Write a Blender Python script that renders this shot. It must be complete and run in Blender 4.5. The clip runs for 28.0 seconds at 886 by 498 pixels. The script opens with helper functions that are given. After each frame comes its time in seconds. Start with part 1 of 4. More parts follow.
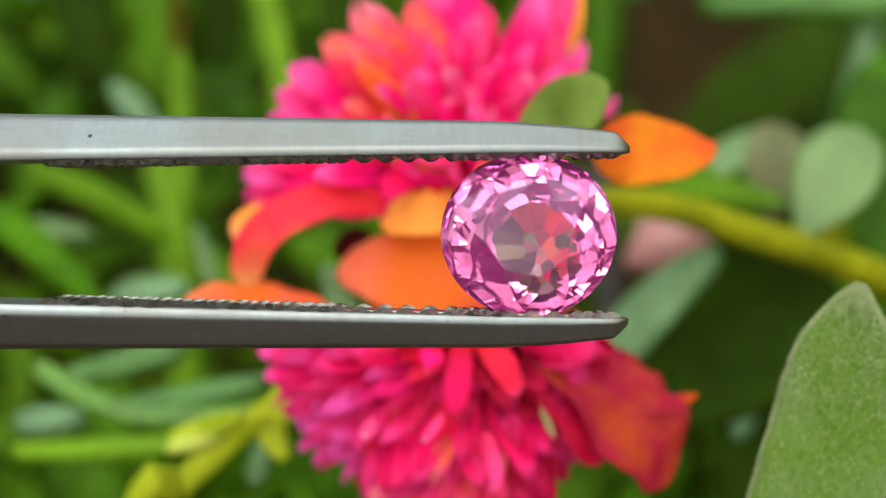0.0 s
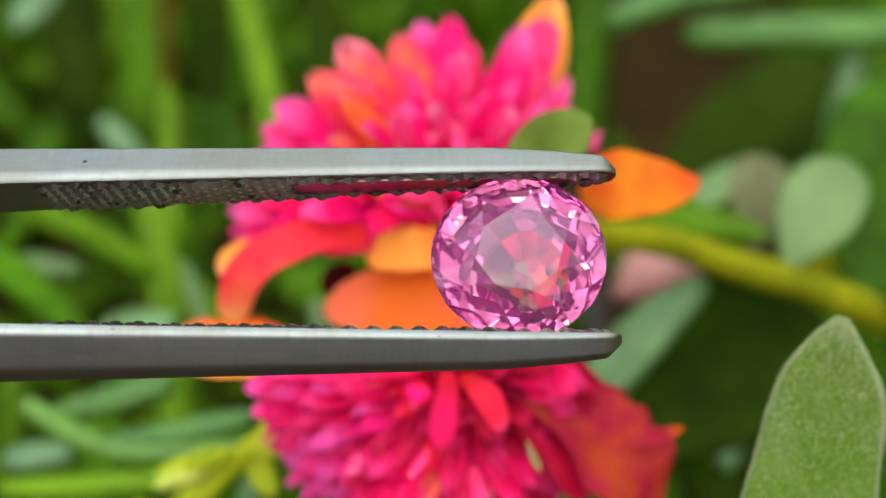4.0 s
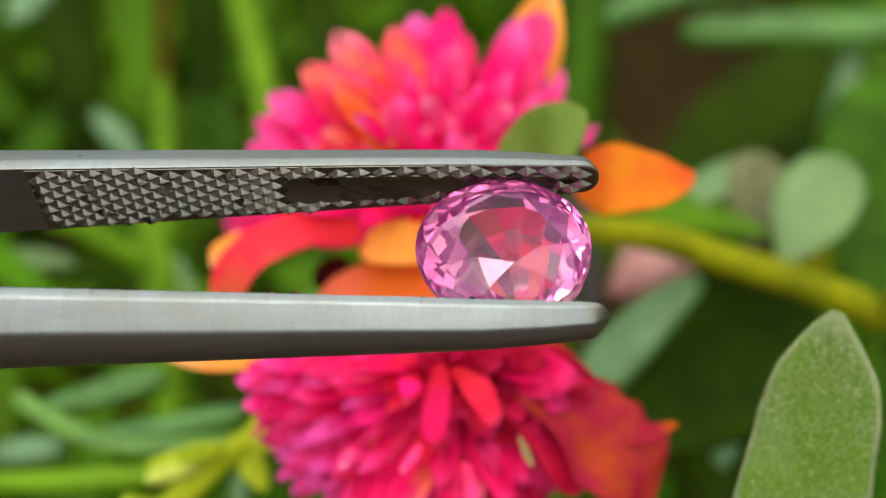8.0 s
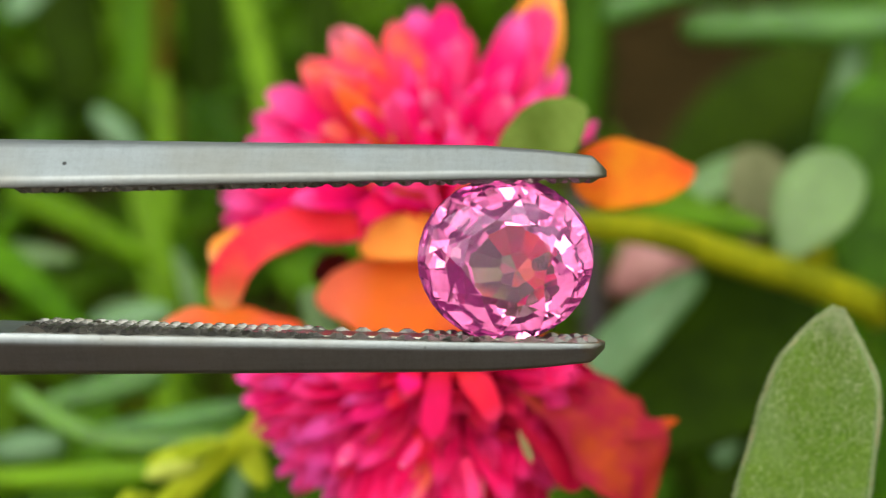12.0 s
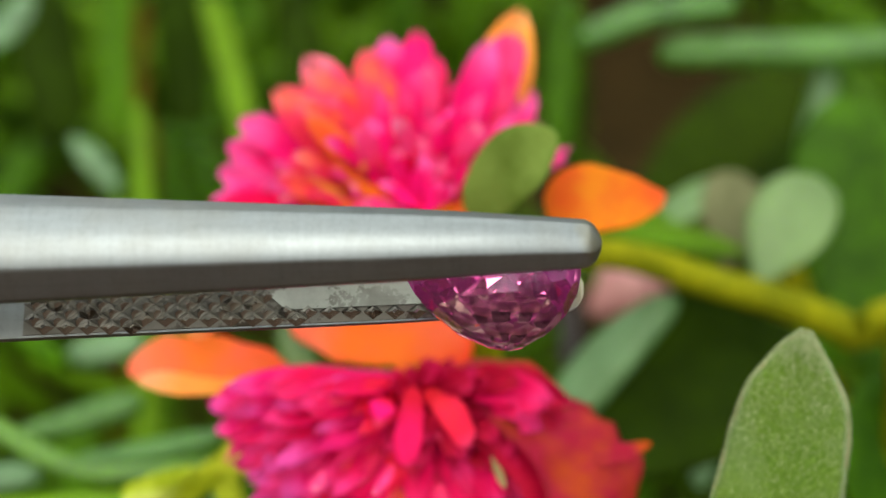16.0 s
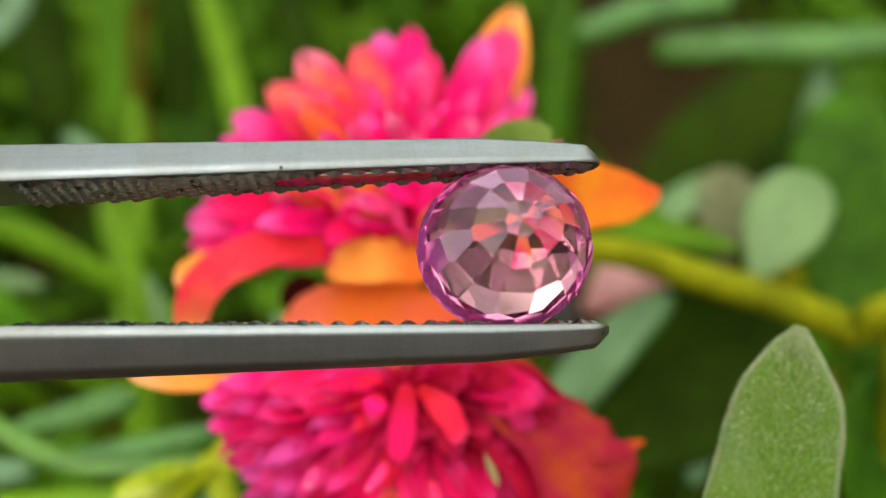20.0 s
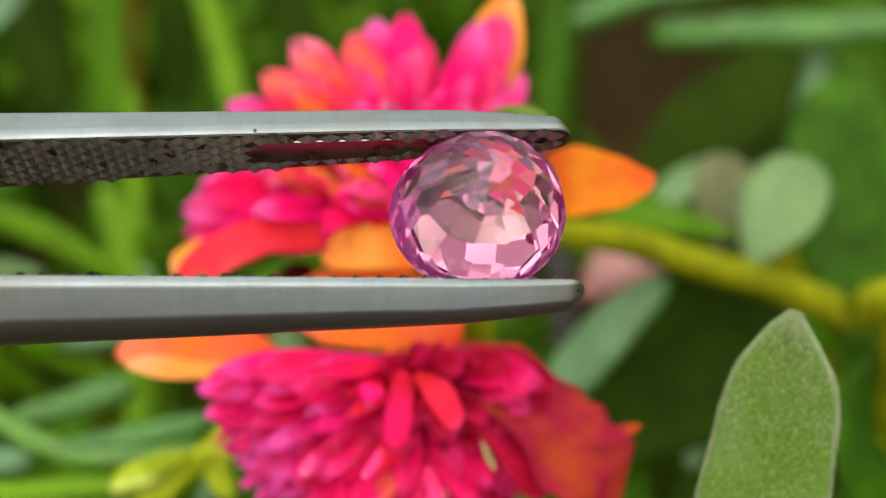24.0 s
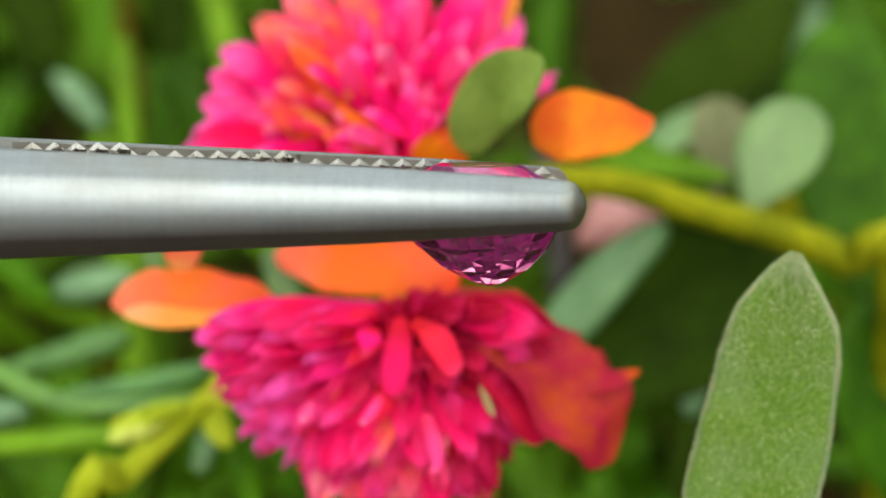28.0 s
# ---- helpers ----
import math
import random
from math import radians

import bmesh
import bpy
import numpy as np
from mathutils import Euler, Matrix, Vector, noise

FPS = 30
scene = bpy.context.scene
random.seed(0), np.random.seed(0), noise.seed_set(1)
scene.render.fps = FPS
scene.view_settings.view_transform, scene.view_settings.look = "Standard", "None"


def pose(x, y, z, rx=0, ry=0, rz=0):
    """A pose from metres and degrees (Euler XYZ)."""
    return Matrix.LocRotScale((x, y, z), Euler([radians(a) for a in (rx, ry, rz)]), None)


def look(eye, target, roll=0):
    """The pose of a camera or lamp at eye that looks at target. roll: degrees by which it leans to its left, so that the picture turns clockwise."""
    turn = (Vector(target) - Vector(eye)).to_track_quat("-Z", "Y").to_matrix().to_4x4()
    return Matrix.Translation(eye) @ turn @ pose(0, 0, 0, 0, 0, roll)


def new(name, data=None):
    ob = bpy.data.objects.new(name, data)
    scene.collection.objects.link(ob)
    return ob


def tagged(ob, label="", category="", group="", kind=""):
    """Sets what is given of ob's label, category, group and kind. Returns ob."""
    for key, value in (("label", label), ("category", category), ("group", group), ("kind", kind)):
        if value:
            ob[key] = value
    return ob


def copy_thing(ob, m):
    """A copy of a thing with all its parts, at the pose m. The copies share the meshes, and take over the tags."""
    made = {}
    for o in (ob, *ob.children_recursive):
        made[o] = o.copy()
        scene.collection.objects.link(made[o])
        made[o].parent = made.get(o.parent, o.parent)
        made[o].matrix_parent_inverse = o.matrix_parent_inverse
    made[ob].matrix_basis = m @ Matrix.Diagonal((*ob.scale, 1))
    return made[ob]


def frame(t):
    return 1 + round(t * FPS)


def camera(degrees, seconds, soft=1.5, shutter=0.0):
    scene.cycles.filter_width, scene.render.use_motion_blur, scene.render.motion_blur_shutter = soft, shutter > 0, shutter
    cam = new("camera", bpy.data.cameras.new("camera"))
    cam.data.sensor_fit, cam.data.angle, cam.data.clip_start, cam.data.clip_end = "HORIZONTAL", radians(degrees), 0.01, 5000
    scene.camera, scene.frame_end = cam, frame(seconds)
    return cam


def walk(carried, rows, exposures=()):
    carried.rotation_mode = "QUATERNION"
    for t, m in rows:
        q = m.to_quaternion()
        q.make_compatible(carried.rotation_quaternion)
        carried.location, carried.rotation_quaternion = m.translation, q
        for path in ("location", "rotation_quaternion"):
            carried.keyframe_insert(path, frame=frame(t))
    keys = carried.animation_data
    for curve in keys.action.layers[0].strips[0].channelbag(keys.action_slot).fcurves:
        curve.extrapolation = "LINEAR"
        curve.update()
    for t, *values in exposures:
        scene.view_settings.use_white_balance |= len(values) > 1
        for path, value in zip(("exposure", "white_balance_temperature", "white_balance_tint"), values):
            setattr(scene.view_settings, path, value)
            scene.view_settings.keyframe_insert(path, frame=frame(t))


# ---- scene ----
# Plan axes: x to the right, y along the line of sight (25 degrees below the level), z across it; millimetres.
PLAN = pose(0, 0, 0.13, -25)


def spot(p):
    """A point of the plan, in metres of the world."""
    return PLAN @ (Vector(p) * 0.001)


cam = camera(32.4, 28.0, soft=1.15)
cam.data.dof.use_dof = True
cam.data.dof.focus_distance = 0.0625
cam.data.dof.aperture_fstop = 34.0


def camera_pose(yaw, pitch, roll, x, z, y):
    return (PLAN @ Matrix.Translation(Vector((x, y, z)) * 0.001) @ pose(0, 0, 0, 90)
            @ pose(0, 0, 0, 0, -yaw, 0) @ pose(0, 0, 0, pitch) @ pose(0, 0, 0, 0, 0, roll))


walk(cam, [
    (0, camera_pose(-0.31, -0.69, 0.11, -0.60, 0.08, -0.33)),
    (0.5, camera_pose(-0.20, -0.18, 0.20, -0.57, 0.05, -0.59)),
    (1, camera_pose(-0.08, 0.40, 0.04, -0.71, 0.20, -0.54)),
    (1.5, camera_pose(-0.20, 0.50, 0.08, -0.47, 0.11, -0.55)),
    (2, camera_pose(-0.01, 0.36, 0.07, -0.47, 0.17, -0.59)),
    (2.5, camera_pose(0.05, 0.19, -0.01, -0.27, 0.22, -0.57)),
    (3, camera_pose(0.02, 0.22, -0.08, -0.53, 0.34, -0.85)),
    (3.5, camera_pose(0.01, 0.32, -0.29, -0.40, 0.48, -0.74)),
    (5.5, camera_pose(-0.11, 0.47, -0.06, -0.18, 0.25, -0.62)),
    (6, camera_pose(-0.18, 0.67, 0.03, -0.32, 0.17, -0.65)),
    (6.5, camera_pose(-0.17, 0.77, -0.05, -0.23, 0.19, -0.60)),
    (7, camera_pose(-0.07, 0.74, 0.00, -0.17, 0.20, -0.61)),
    (7.5, camera_pose(0.03, 0.79, 0.06, -0.19, 0.06, -0.42)),
    (8, camera_pose(0.08, 0.37, 0.02, -0.01, 0.12, -0.19)),
    (8.5, camera_pose(0.19, -0.00, 0.16, -0.07, -0.06, -0.01)),
    (9, camera_pose(0.14, -0.24, 0.13, 0.01, -0.06, 0.04)),
    (9.5, camera_pose(0.01, -0.31, 0.15, -0.02, -0.02, 0.04)),
    (10, camera_pose(0.02, -0.19, 0.09, 0.00, -0.08, 0.06)),
    (10.5, camera_pose(0.00, -0.07, 0.05, -0.01, -0.07, -0.09)),
    (11, camera_pose(-0.00, -0.00, 0.00, -0.00, 0.00, 0.00)),
    (11.5, camera_pose(-0.01, 0.07, 0.02, -0.00, -0.01, -0.13)),
    (12, camera_pose(0.04, 0.29, 0.04, 0.06, -0.02, -0.02)),
    (12.5, camera_pose(0.55, 0.40, -0.13, 0.35, 0.09, -0.10)),
    (14.5, camera_pose(0.39, 0.48, -0.23, 0.78, 0.07, 0.09)),
    (15, camera_pose(0.55, 0.68, -0.35, 0.77, 0.09, -0.03)),
    (15.5, camera_pose(0.35, 0.95, -0.43, 1.05, 0.12, 0.10)),
    (16, camera_pose(0.57, 1.24, -0.55, 0.82, 0.04, -0.28)),
    (16.5, camera_pose(0.74, 1.41, -0.42, 0.80, -0.06, -0.46)),
    (17, camera_pose(0.68, 1.37, -0.62, 0.93, -0.01, -0.74)),
    (17.5, camera_pose(0.69, 1.06, -0.56, 0.77, -0.03, -0.76)),
    (18, camera_pose(0.65, 0.86, -0.41, 0.88, -0.06, -0.45)),
    (18.5, camera_pose(0.60, 0.96, -0.46, 1.00, -0.03, -0.29)),
    (19, camera_pose(0.63, 1.18, -0.46, 0.88, -0.05, -0.36)),
    (19.5, camera_pose(0.59, 1.25, -0.65, 1.06, 0.02, -0.20)),
    (20, camera_pose(0.64, 1.10, -0.43, 1.06, 0.04, 0.05)),
    (20.5, camera_pose(0.59, 0.78, -0.60, 1.09, 0.04, 0.09)),
    (21, camera_pose(0.57, 0.71, -0.73, 1.24, -0.02, 0.07)),
    (21.5, camera_pose(0.60, 0.47, -0.66, 1.14, -0.09, -0.00)),
    (23.5, camera_pose(0.62, 0.68, -0.73, 1.42, -0.12, -0.02)),
    (24, camera_pose(0.69, 0.64, -0.74, 1.23, -0.04, -0.02)),
    (24.5, camera_pose(0.61, 0.86, -0.78, 1.15, -0.18, -0.16)),
    (25, camera_pose(0.40, 0.67, -0.78, 1.42, -0.27, 0.09)),
    (25.5, camera_pose(0.52, 0.39, -0.83, 1.21, -0.28, 0.05)),
    (26, camera_pose(0.68, -0.06, -1.09, 1.13, -0.26, 0.11)),
    (26.5, camera_pose(0.41, -0.66, -1.00, 1.25, -0.30, 0.03)),
    (27, camera_pose(0.47, -0.82, -1.18, 1.25, -0.29, 0.14)),
    (27.5, camera_pose(0.74, -0.90, -1.04, 1.11, -0.46, 0.34)),
    (28, camera_pose(0.83, -1.14, -1.19, 1.14, -0.41, 0.62)),
], exposures=[(0, 0.66, 6600, 6), (3, 0.66, 6550, 6), (8, 0.62, 6750, 6), (25, 0.62, 6750, 6), (26.5, 0.67, 6550, 6), (28, 0.77, 6600, 6)])

# ---- light ----
world = bpy.data.worlds.new("sky")
scene.world = world
world.use_nodes = True
wn = world.node_tree.nodes
sky = wn.new("ShaderNodeTexSky")
sky.sky_type = "NISHITA"
sky.sun_disc = False
SUN_ELEVATION, SUN_TURN = 41.0, 188.0
sky.sun_elevation = radians(SUN_ELEVATION)
sky.sun_rotation = radians(SUN_TURN)
sky.air_density, sky.dust_density = 1.0, 4.0
# bright broken overcast: the sky's colour washed out behind a veil of cloud, brightest overhead
wash = wn.new("ShaderNodeHueSaturation")
wash.inputs["Saturation"].default_value = 0.35
wash.inputs["Value"].default_value = 0.5
clouds = wn.new("ShaderNodeTexNoise")
clouds.inputs["Scale"].default_value, clouds.inputs["Detail"].default_value = 4.4, 5.0
cloud_ramp = wn.new("ShaderNodeValToRGB")
cloud_ramp.color_ramp.elements[0].position, cloud_ramp.color_ramp.elements[0].color = 0.45, (2.6, 2.75, 2.75, 1)
cloud_ramp.color_ramp.elements[1].position, cloud_ramp.color_ramp.elements[1].color = 0.63, (26.5, 27.2, 26.6, 1)
world.node_tree.links.new(clouds.outputs[0], cloud_ramp.inputs[0])
veil = wn.new("ShaderNodeMix")
veil.data_type, veil.blend_type = "RGBA", "ADD"
veil.inputs[0].default_value = 1.0
upward = wn.new("ShaderNodeTexCoord")
height = wn.new("ShaderNodeSeparateXYZ")
dome = wn.new("ShaderNodeValToRGB")
for _ in range(2):
    dome.color_ramp.elements.new(0.5)
for element, (level, value) in zip(dome.color_ramp.elements, ((0.0, 0.55), (0.45, 0.72), (0.75, 1.08), (1.0, 1.45))):
    element.position, element.color = level, (value, value, value, 1)
shaded = wn.new("ShaderNodeMix")
shaded.data_type, shaded.blend_type = "RGBA", "MULTIPLY"
shaded.inputs[0].default_value = 1.0
world.node_tree.links.new(upward.outputs["Generated"], height.inputs[0])
world.node_tree.links.new(height.outputs[2], dome.inputs[0])
world.node_tree.links.new(cloud_ramp.outputs[0], shaded.inputs[6])
world.node_tree.links.new(dome.outputs[0], shaded.inputs[7])
world.node_tree.links.new(shaded.outputs[2], veil.inputs[7])
world.node_tree.links.new(sky.outputs[0], wash.inputs["Color"])
world.node_tree.links.new(wash.outputs[0], veil.inputs[6])
world.node_tree.links.new(veil.outputs[2], wn["Background"].inputs[0])
wn["Background"].inputs[1].default_value = 0.10
sun = new("sun", bpy.data.lights.new("sun", "SUN"))
sun.data.energy, sun.data.angle, sun.data.color = 0.50, radians(18), (1.0, 0.95, 0.85)
sun.matrix_world = look((0, 0, 1), (-math.sin(radians(SUN_TURN)) * math.cos(radians(SUN_ELEVATION)),
                                    -math.cos(radians(SUN_TURN)) * math.cos(radians(SUN_ELEVATION)),
                                    1 - math.sin(radians(SUN_ELEVATION))))

# ---- materials ----


class Nodes:
    """A short hand for node materials."""

    def __init__(self, name):
        self.mat = bpy.data.materials.new(name)
        self.mat.use_nodes = True
        self.tree = self.mat.node_tree
        self.bsdf = self.tree.nodes["Principled BSDF"]
        self.out = self.tree.nodes["Material Output"]

    def add(self, kind, **sets):
        n = self.tree.nodes.new(kind)
        for k, v in sets.items():
            n.inputs[k].default_value = v
        return n

    def link(self, a, b):
        self.tree.links.new(a, b)

    def noise(self, scale, detail=4.0, rough=0.6, stretch=None):
        n = self.add("ShaderNodeTexNoise", Scale=scale, Detail=detail, Roughness=rough)
        co = self.tree.nodes.new("ShaderNodeTexCoord")
        if stretch:
            m = self.tree.nodes.new("ShaderNodeMapping")
            m.inputs["Scale"].default_value = stretch
            self.link(co.outputs["Object"], m.inputs[0])
            self.link(m.outputs[0], n.inputs["Vector"])
        else:
            self.link(co.outputs["Object"], n.inputs["Vector"])
        return n.outputs[0]

    def ramp(self, src, stops):
        r = self.tree.nodes.new("ShaderNodeValToRGB")
        el = r.color_ramp.elements
        while len(el) < len(stops):
            el.new(0.5)
        for e, (p, c) in zip(el, stops):
            e.position, e.color = p, (*c, 1)
        self.link(src, r.inputs[0])
        return r.outputs[0]

    def mix(self, fac, a, b, blend="MIX"):
        m = self.tree.nodes.new("ShaderNodeMix")
        m.data_type, m.blend_type = "RGBA", blend
        for v, i in ((fac, 0), (a, 6), (b, 7)):
            if isinstance(v, (int, float)):
                m.inputs[i].default_value = v
            elif isinstance(v, tuple):
                m.inputs[i].default_value = (*v, 1)
            else:
                self.link(v, m.inputs[i])
        return m.outputs[2]

    def math(self, op, a, b):
        m = self.tree.nodes.new("ShaderNodeMath")
        m.operation = op
        for v, i in ((a, 0), (b, 1)):
            if isinstance(v, (int, float)):
                m.inputs[i].default_value = v
            else:
                self.link(v, m.inputs[i])
        return m.outputs[0]

    def bump(self, src, strength, distance):
        b = self.add("ShaderNodeBump", Strength=strength, Distance=distance)
        self.link(src, b.inputs["Height"])
        self.link(b.outputs[0], self.bsdf.inputs["Normal"])
        return b.outputs[0]

    def uv(self):
        u = self.tree.nodes.new("ShaderNodeUVMap")
        s = self.tree.nodes.new("ShaderNodeSeparateXYZ")
        self.link(u.outputs[0], s.inputs[0])
        return s.outputs[0], s.outputs[1]

    def rand(self, island=False):
        if island:
            return self.tree.nodes.new("ShaderNodeNewGeometry").outputs["Random Per Island"]
        return self.tree.nodes.new("ShaderNodeObjectInfo").outputs["Random"]

    def thin(self, colour, amount):
        """Lets part of the light through, as leaves and petals do."""
        t = self.tree.nodes.new("ShaderNodeBsdfTranslucent")
        self.link(colour, t.inputs[0])
        m = self.tree.nodes.new("ShaderNodeMixShader")
        m.inputs[0].default_value = amount
        self.link(self.bsdf.outputs[0], m.inputs[1])
        self.link(t.outputs[0], m.inputs[2])
        self.link(m.outputs[0], self.out.inputs[0])


def petal_material(name, base, middle, tip, streak, mottle=0.5, translucence=0.42, core=0.42, patch=0.5):
    n = Nodes(name)
    across, along = n.uv()
    wob = n.math("ADD", along, n.math("MULTIPLY", n.math("SUBTRACT", n.noise(320, 3), 0.5), 0.35))
    wob = n.math("ADD", wob, n.math("MULTIPLY", n.math("SUBTRACT", n.rand(), 0.5), 0.3))
    col = n.ramp(wob, [(0.06, base), (core, middle), (0.8, middle), (1.02, tip)])
    lines = n.add("ShaderNodeTexWave", Scale=9.0, Distortion=2.0, Detail=2.0)
    u = n.tree.nodes.new("ShaderNodeUVMap")
    n.link(u.outputs[0], lines.inputs[0])
    col = n.mix(n.math("MULTIPLY", lines.outputs[1], 0.16), col, streak)
    spots = n.ramp(n.noise(260, 4), [(patch, (0, 0, 0)), (patch + 0.2, (mottle, mottle, mottle))])
    col = n.mix(spots, col, streak)
    n.link(col, n.bsdf.inputs["Base Color"])
    n.bsdf.inputs["Roughness"].default_value = 0.5
    n.bsdf.inputs["Specular IOR Level"].default_value = 0.12
    n.bump(lines.outputs[1], 0.25, 0.0001)
    n.thin(col, translucence)
    return n.mat


def leaf_material(name, dark, light, yellow, rough=0.38, translucence=0.3, island=False, fuzz=0.0, gloss=0.07):
    n = Nodes(name)
    base = n.mix(n.ramp(n.noise(230, 5), [(0.36, (0, 0, 0)), (0.62, (1, 1, 1))]), tuple(c * 0.72 for c in dark), tuple(c * 1.12 for c in light)) if not fuzz else n.mix(n.ramp(n.noise(420, 6, 0.75, (1, 0.6, 1)), [(0.3, (0, 0, 0)), (0.7, (1, 1, 1))]), dark, light)
    base = n.mix(n.math("MULTIPLY", n.rand(island), 0.55), base, yellow)
    grain = n.noise(8200 if fuzz else 2400, 6, 0.8, (1, 0.4, 1) if fuzz else None)
    base = n.mix(n.ramp(grain, [(0.48, (0, 0, 0)), (0.66 if fuzz else 0.75, (0.22 + fuzz,) * 3)]), base, tuple(min(1, c * 2.2 + 0.03) for c in light))
    if fuzz:
        pale = n.ramp(n.noise(300, 5, 0.7, (1, 0.7, 1)), [(0.46, (0, 0, 0)), (0.72, (0.5, 0.5, 0.5))])
        base = n.mix(pale, base, (0.19, 0.26, 0.12))
    n.link(base, n.bsdf.inputs["Base Color"])
    n.link(n.ramp(n.noise(90, 3), [(0.3, (rough - 0.08,) * 3), (0.7, (rough + 0.12,) * 3)]), n.bsdf.inputs["Roughness"])
    n.bsdf.inputs["Specular IOR Level"].default_value = gloss
    if fuzz:
        n.bsdf.inputs["Sheen Weight"].default_value = 0.55
        n.bsdf.inputs["Sheen Roughness"].default_value = 0.4
        n.bsdf.inputs["Sheen Tint"].default_value = (0.8, 0.95, 0.7, 1)
    n.bump(grain, 0.35, 0.0002)
    n.thin(base, translucence)
    return n.mat


def plain_material(name, dark, light, scale, rough=0.6, bump=0.3, metal=0.0, depth=0.0003):
    n = Nodes(name)
    v = n.noise(scale, 6, 0.65)
    n.link(n.ramp(v, [(0.3, dark), (0.7, light)]), n.bsdf.inputs["Base Color"])
    n.bsdf.inputs["Roughness"].default_value = rough
    n.bsdf.inputs["Metallic"].default_value = metal
    n.bump(v, bump, depth)
    return n.mat


def steel_material(name, tone, rough, grime):
    n = Nodes(name)
    shift = n.rand()
    brushed = n.noise(3800, 4, 0.6, stretch=(0.10, 1, 1))
    cloud = n.noise(160, 3)
    grime_noise = n.noise(520, 5, 0.75)
    for made in (cloud, grime_noise):
        move = n.tree.nodes.new("ShaderNodeVectorMath")
        move.operation = "MULTIPLY_ADD"
        move.inputs[1].default_value = (7, 3, 5)
        n.link(shift, move.inputs[0])
        where = n.tree.nodes.new("ShaderNodeTexCoord")
        n.link(where.outputs["Object"], move.inputs[2])
        n.link(move.outputs[0], made.node.inputs["Vector"])
    cross = n.noise(2600, 5, 0.7, stretch=(1, 0.16, 0.16))
    grit = n.noise(5200, 4, 0.8)
    wear = n.math("ADD", n.math("MULTIPLY", brushed, 0.3), n.math("ADD", n.math("MULTIPLY", cross, 0.35), n.math("MULTIPLY", grit, 0.35)))
    col = n.ramp(wear, [(0.36, tuple(c * 0.84 for c in tone)), (0.5, tone), (0.64, tuple(c * 1.12 for c in tone))])
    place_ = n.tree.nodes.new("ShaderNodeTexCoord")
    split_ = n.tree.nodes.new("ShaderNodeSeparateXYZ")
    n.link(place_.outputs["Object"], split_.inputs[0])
    # warmer, brassier tone towards the tip, with an uneven edge
    tip_tone = n.math("ADD", n.math("MULTIPLY", split_.outputs[0], 200.0), n.math("MULTIPLY", n.math("SUBTRACT", grime_noise, 0.5), 0.5))
    col = n.mix(n.ramp(tip_tone, [(0.62, (0, 0, 0)), (0.8, (0.75, 0.75, 0.75))]), col, tuple(c * k for c, k in zip(tone, (1.05, 0.86, 0.52))))
    # warm noise patches painted in for brown ground mirrored in the steel
    ground_tint = n.ramp(cloud, [(0.45, (0, 0, 0)), (0.75, (0.55, 0.55, 0.55))])
    col = n.mix(ground_tint, col, tuple(c * k for c, k in zip(tone, (0.92, 0.78, 0.60))))
    dirt = n.ramp(grime_noise, [(0.67 - grime * 0.74, (0, 0, 0)), (0.70 - grime * 0.74, (1, 1, 1))])
    dirt2 = n.mix(1.0, dirt, n.ramp(cloud, [(0.5 - grime, (0, 0, 0)), (0.75 - grime, (1, 1, 1))]), "MULTIPLY")
    pits = n.add("ShaderNodeTexVoronoi", Scale=480.0)
    co = n.tree.nodes.new("ShaderNodeTexCoord")
    n.link(co.outputs["Object"], pits.inputs["Vector"])
    pit = n.ramp(pits.outputs["Distance"], [(0.03, (1, 1, 1)), (0.055, (0, 0, 0))])
    n.link(n.mix(pit, n.mix(dirt2, col, (0.035, 0.028, 0.02)), (0.03, 0.03, 0.03)), n.bsdf.inputs["Base Color"])
    n.bsdf.inputs["Metallic"].default_value = 0.96
    n.link(n.ramp(cloud, [(0.3, (rough - 0.05,) * 3), (0.7, (rough + 0.08,) * 3)]), n.bsdf.inputs["Roughness"])
    n.bump(wear, 0.09, 0.00005)
    return n.mat


def gem_material(name, least, most):
    """Clear where light goes straight through; pinker with each inner reflection, as its way in the stone grows."""
    n = Nodes(name)
    straight = n.add("ShaderNodeBsdfRefraction", Color=(0.87, 0.67, 0.66, 1), Roughness=0.0, IOR=1.77)
    mirror = n.add("ShaderNodeBsdfGlossy", Color=(0.95, 0.58, 0.89, 1), Roughness=0.0)
    clear = n.add("ShaderNodeBsdfGlossy", Color=(0.98, 0.97, 0.95, 1), Roughness=0.0)
    gloss = n.add("ShaderNodeFresnel", IOR=1.77)

    def blend(fac, a, b):
        m = n.tree.nodes.new("ShaderNodeMixShader")
        if isinstance(fac, float):
            m.inputs[0].default_value = fac
        else:
            n.link(fac, m.inputs[0])
        n.link(a.outputs[0], m.inputs[1])
        n.link(b.outputs[0], m.inputs[2])
        return m

    body = blend(gloss.outputs[0], straight, mirror)
    polish = blend(0.012, body, clear)
    through_ = n.add("ShaderNodeBsdfTranslucent", Color=(0.84, 0.13, 0.64, 1))
    back_ = n.add("ShaderNodeBsdfDiffuse", Color=(0.66, 0.14, 0.50, 1))
    silk = n.ramp(n.noise(500, 4), [(0.35, (least,) * 3), (0.7, (most,) * 3)])
    m = blend(silk, polish, blend(0.5, through_, back_))
    n.link(m.outputs[0], n.out.inputs[0])
    return n.mat


PINK = petal_material("pink petal", (0.86, 0.004, 0.035), (0.95, 0.006, 0.24), (0.95, 0.14, 0.52), (0.95, 0.02, 0.15), 0.4)
FLAME = petal_material("pink petal flecked with orange", (0.86, 0.008, 0.04), (0.95, 0.035, 0.18), (0.96, 0.22, 0.36), (0.97, 0.26, 0.025), 0.95, patch=0.50)
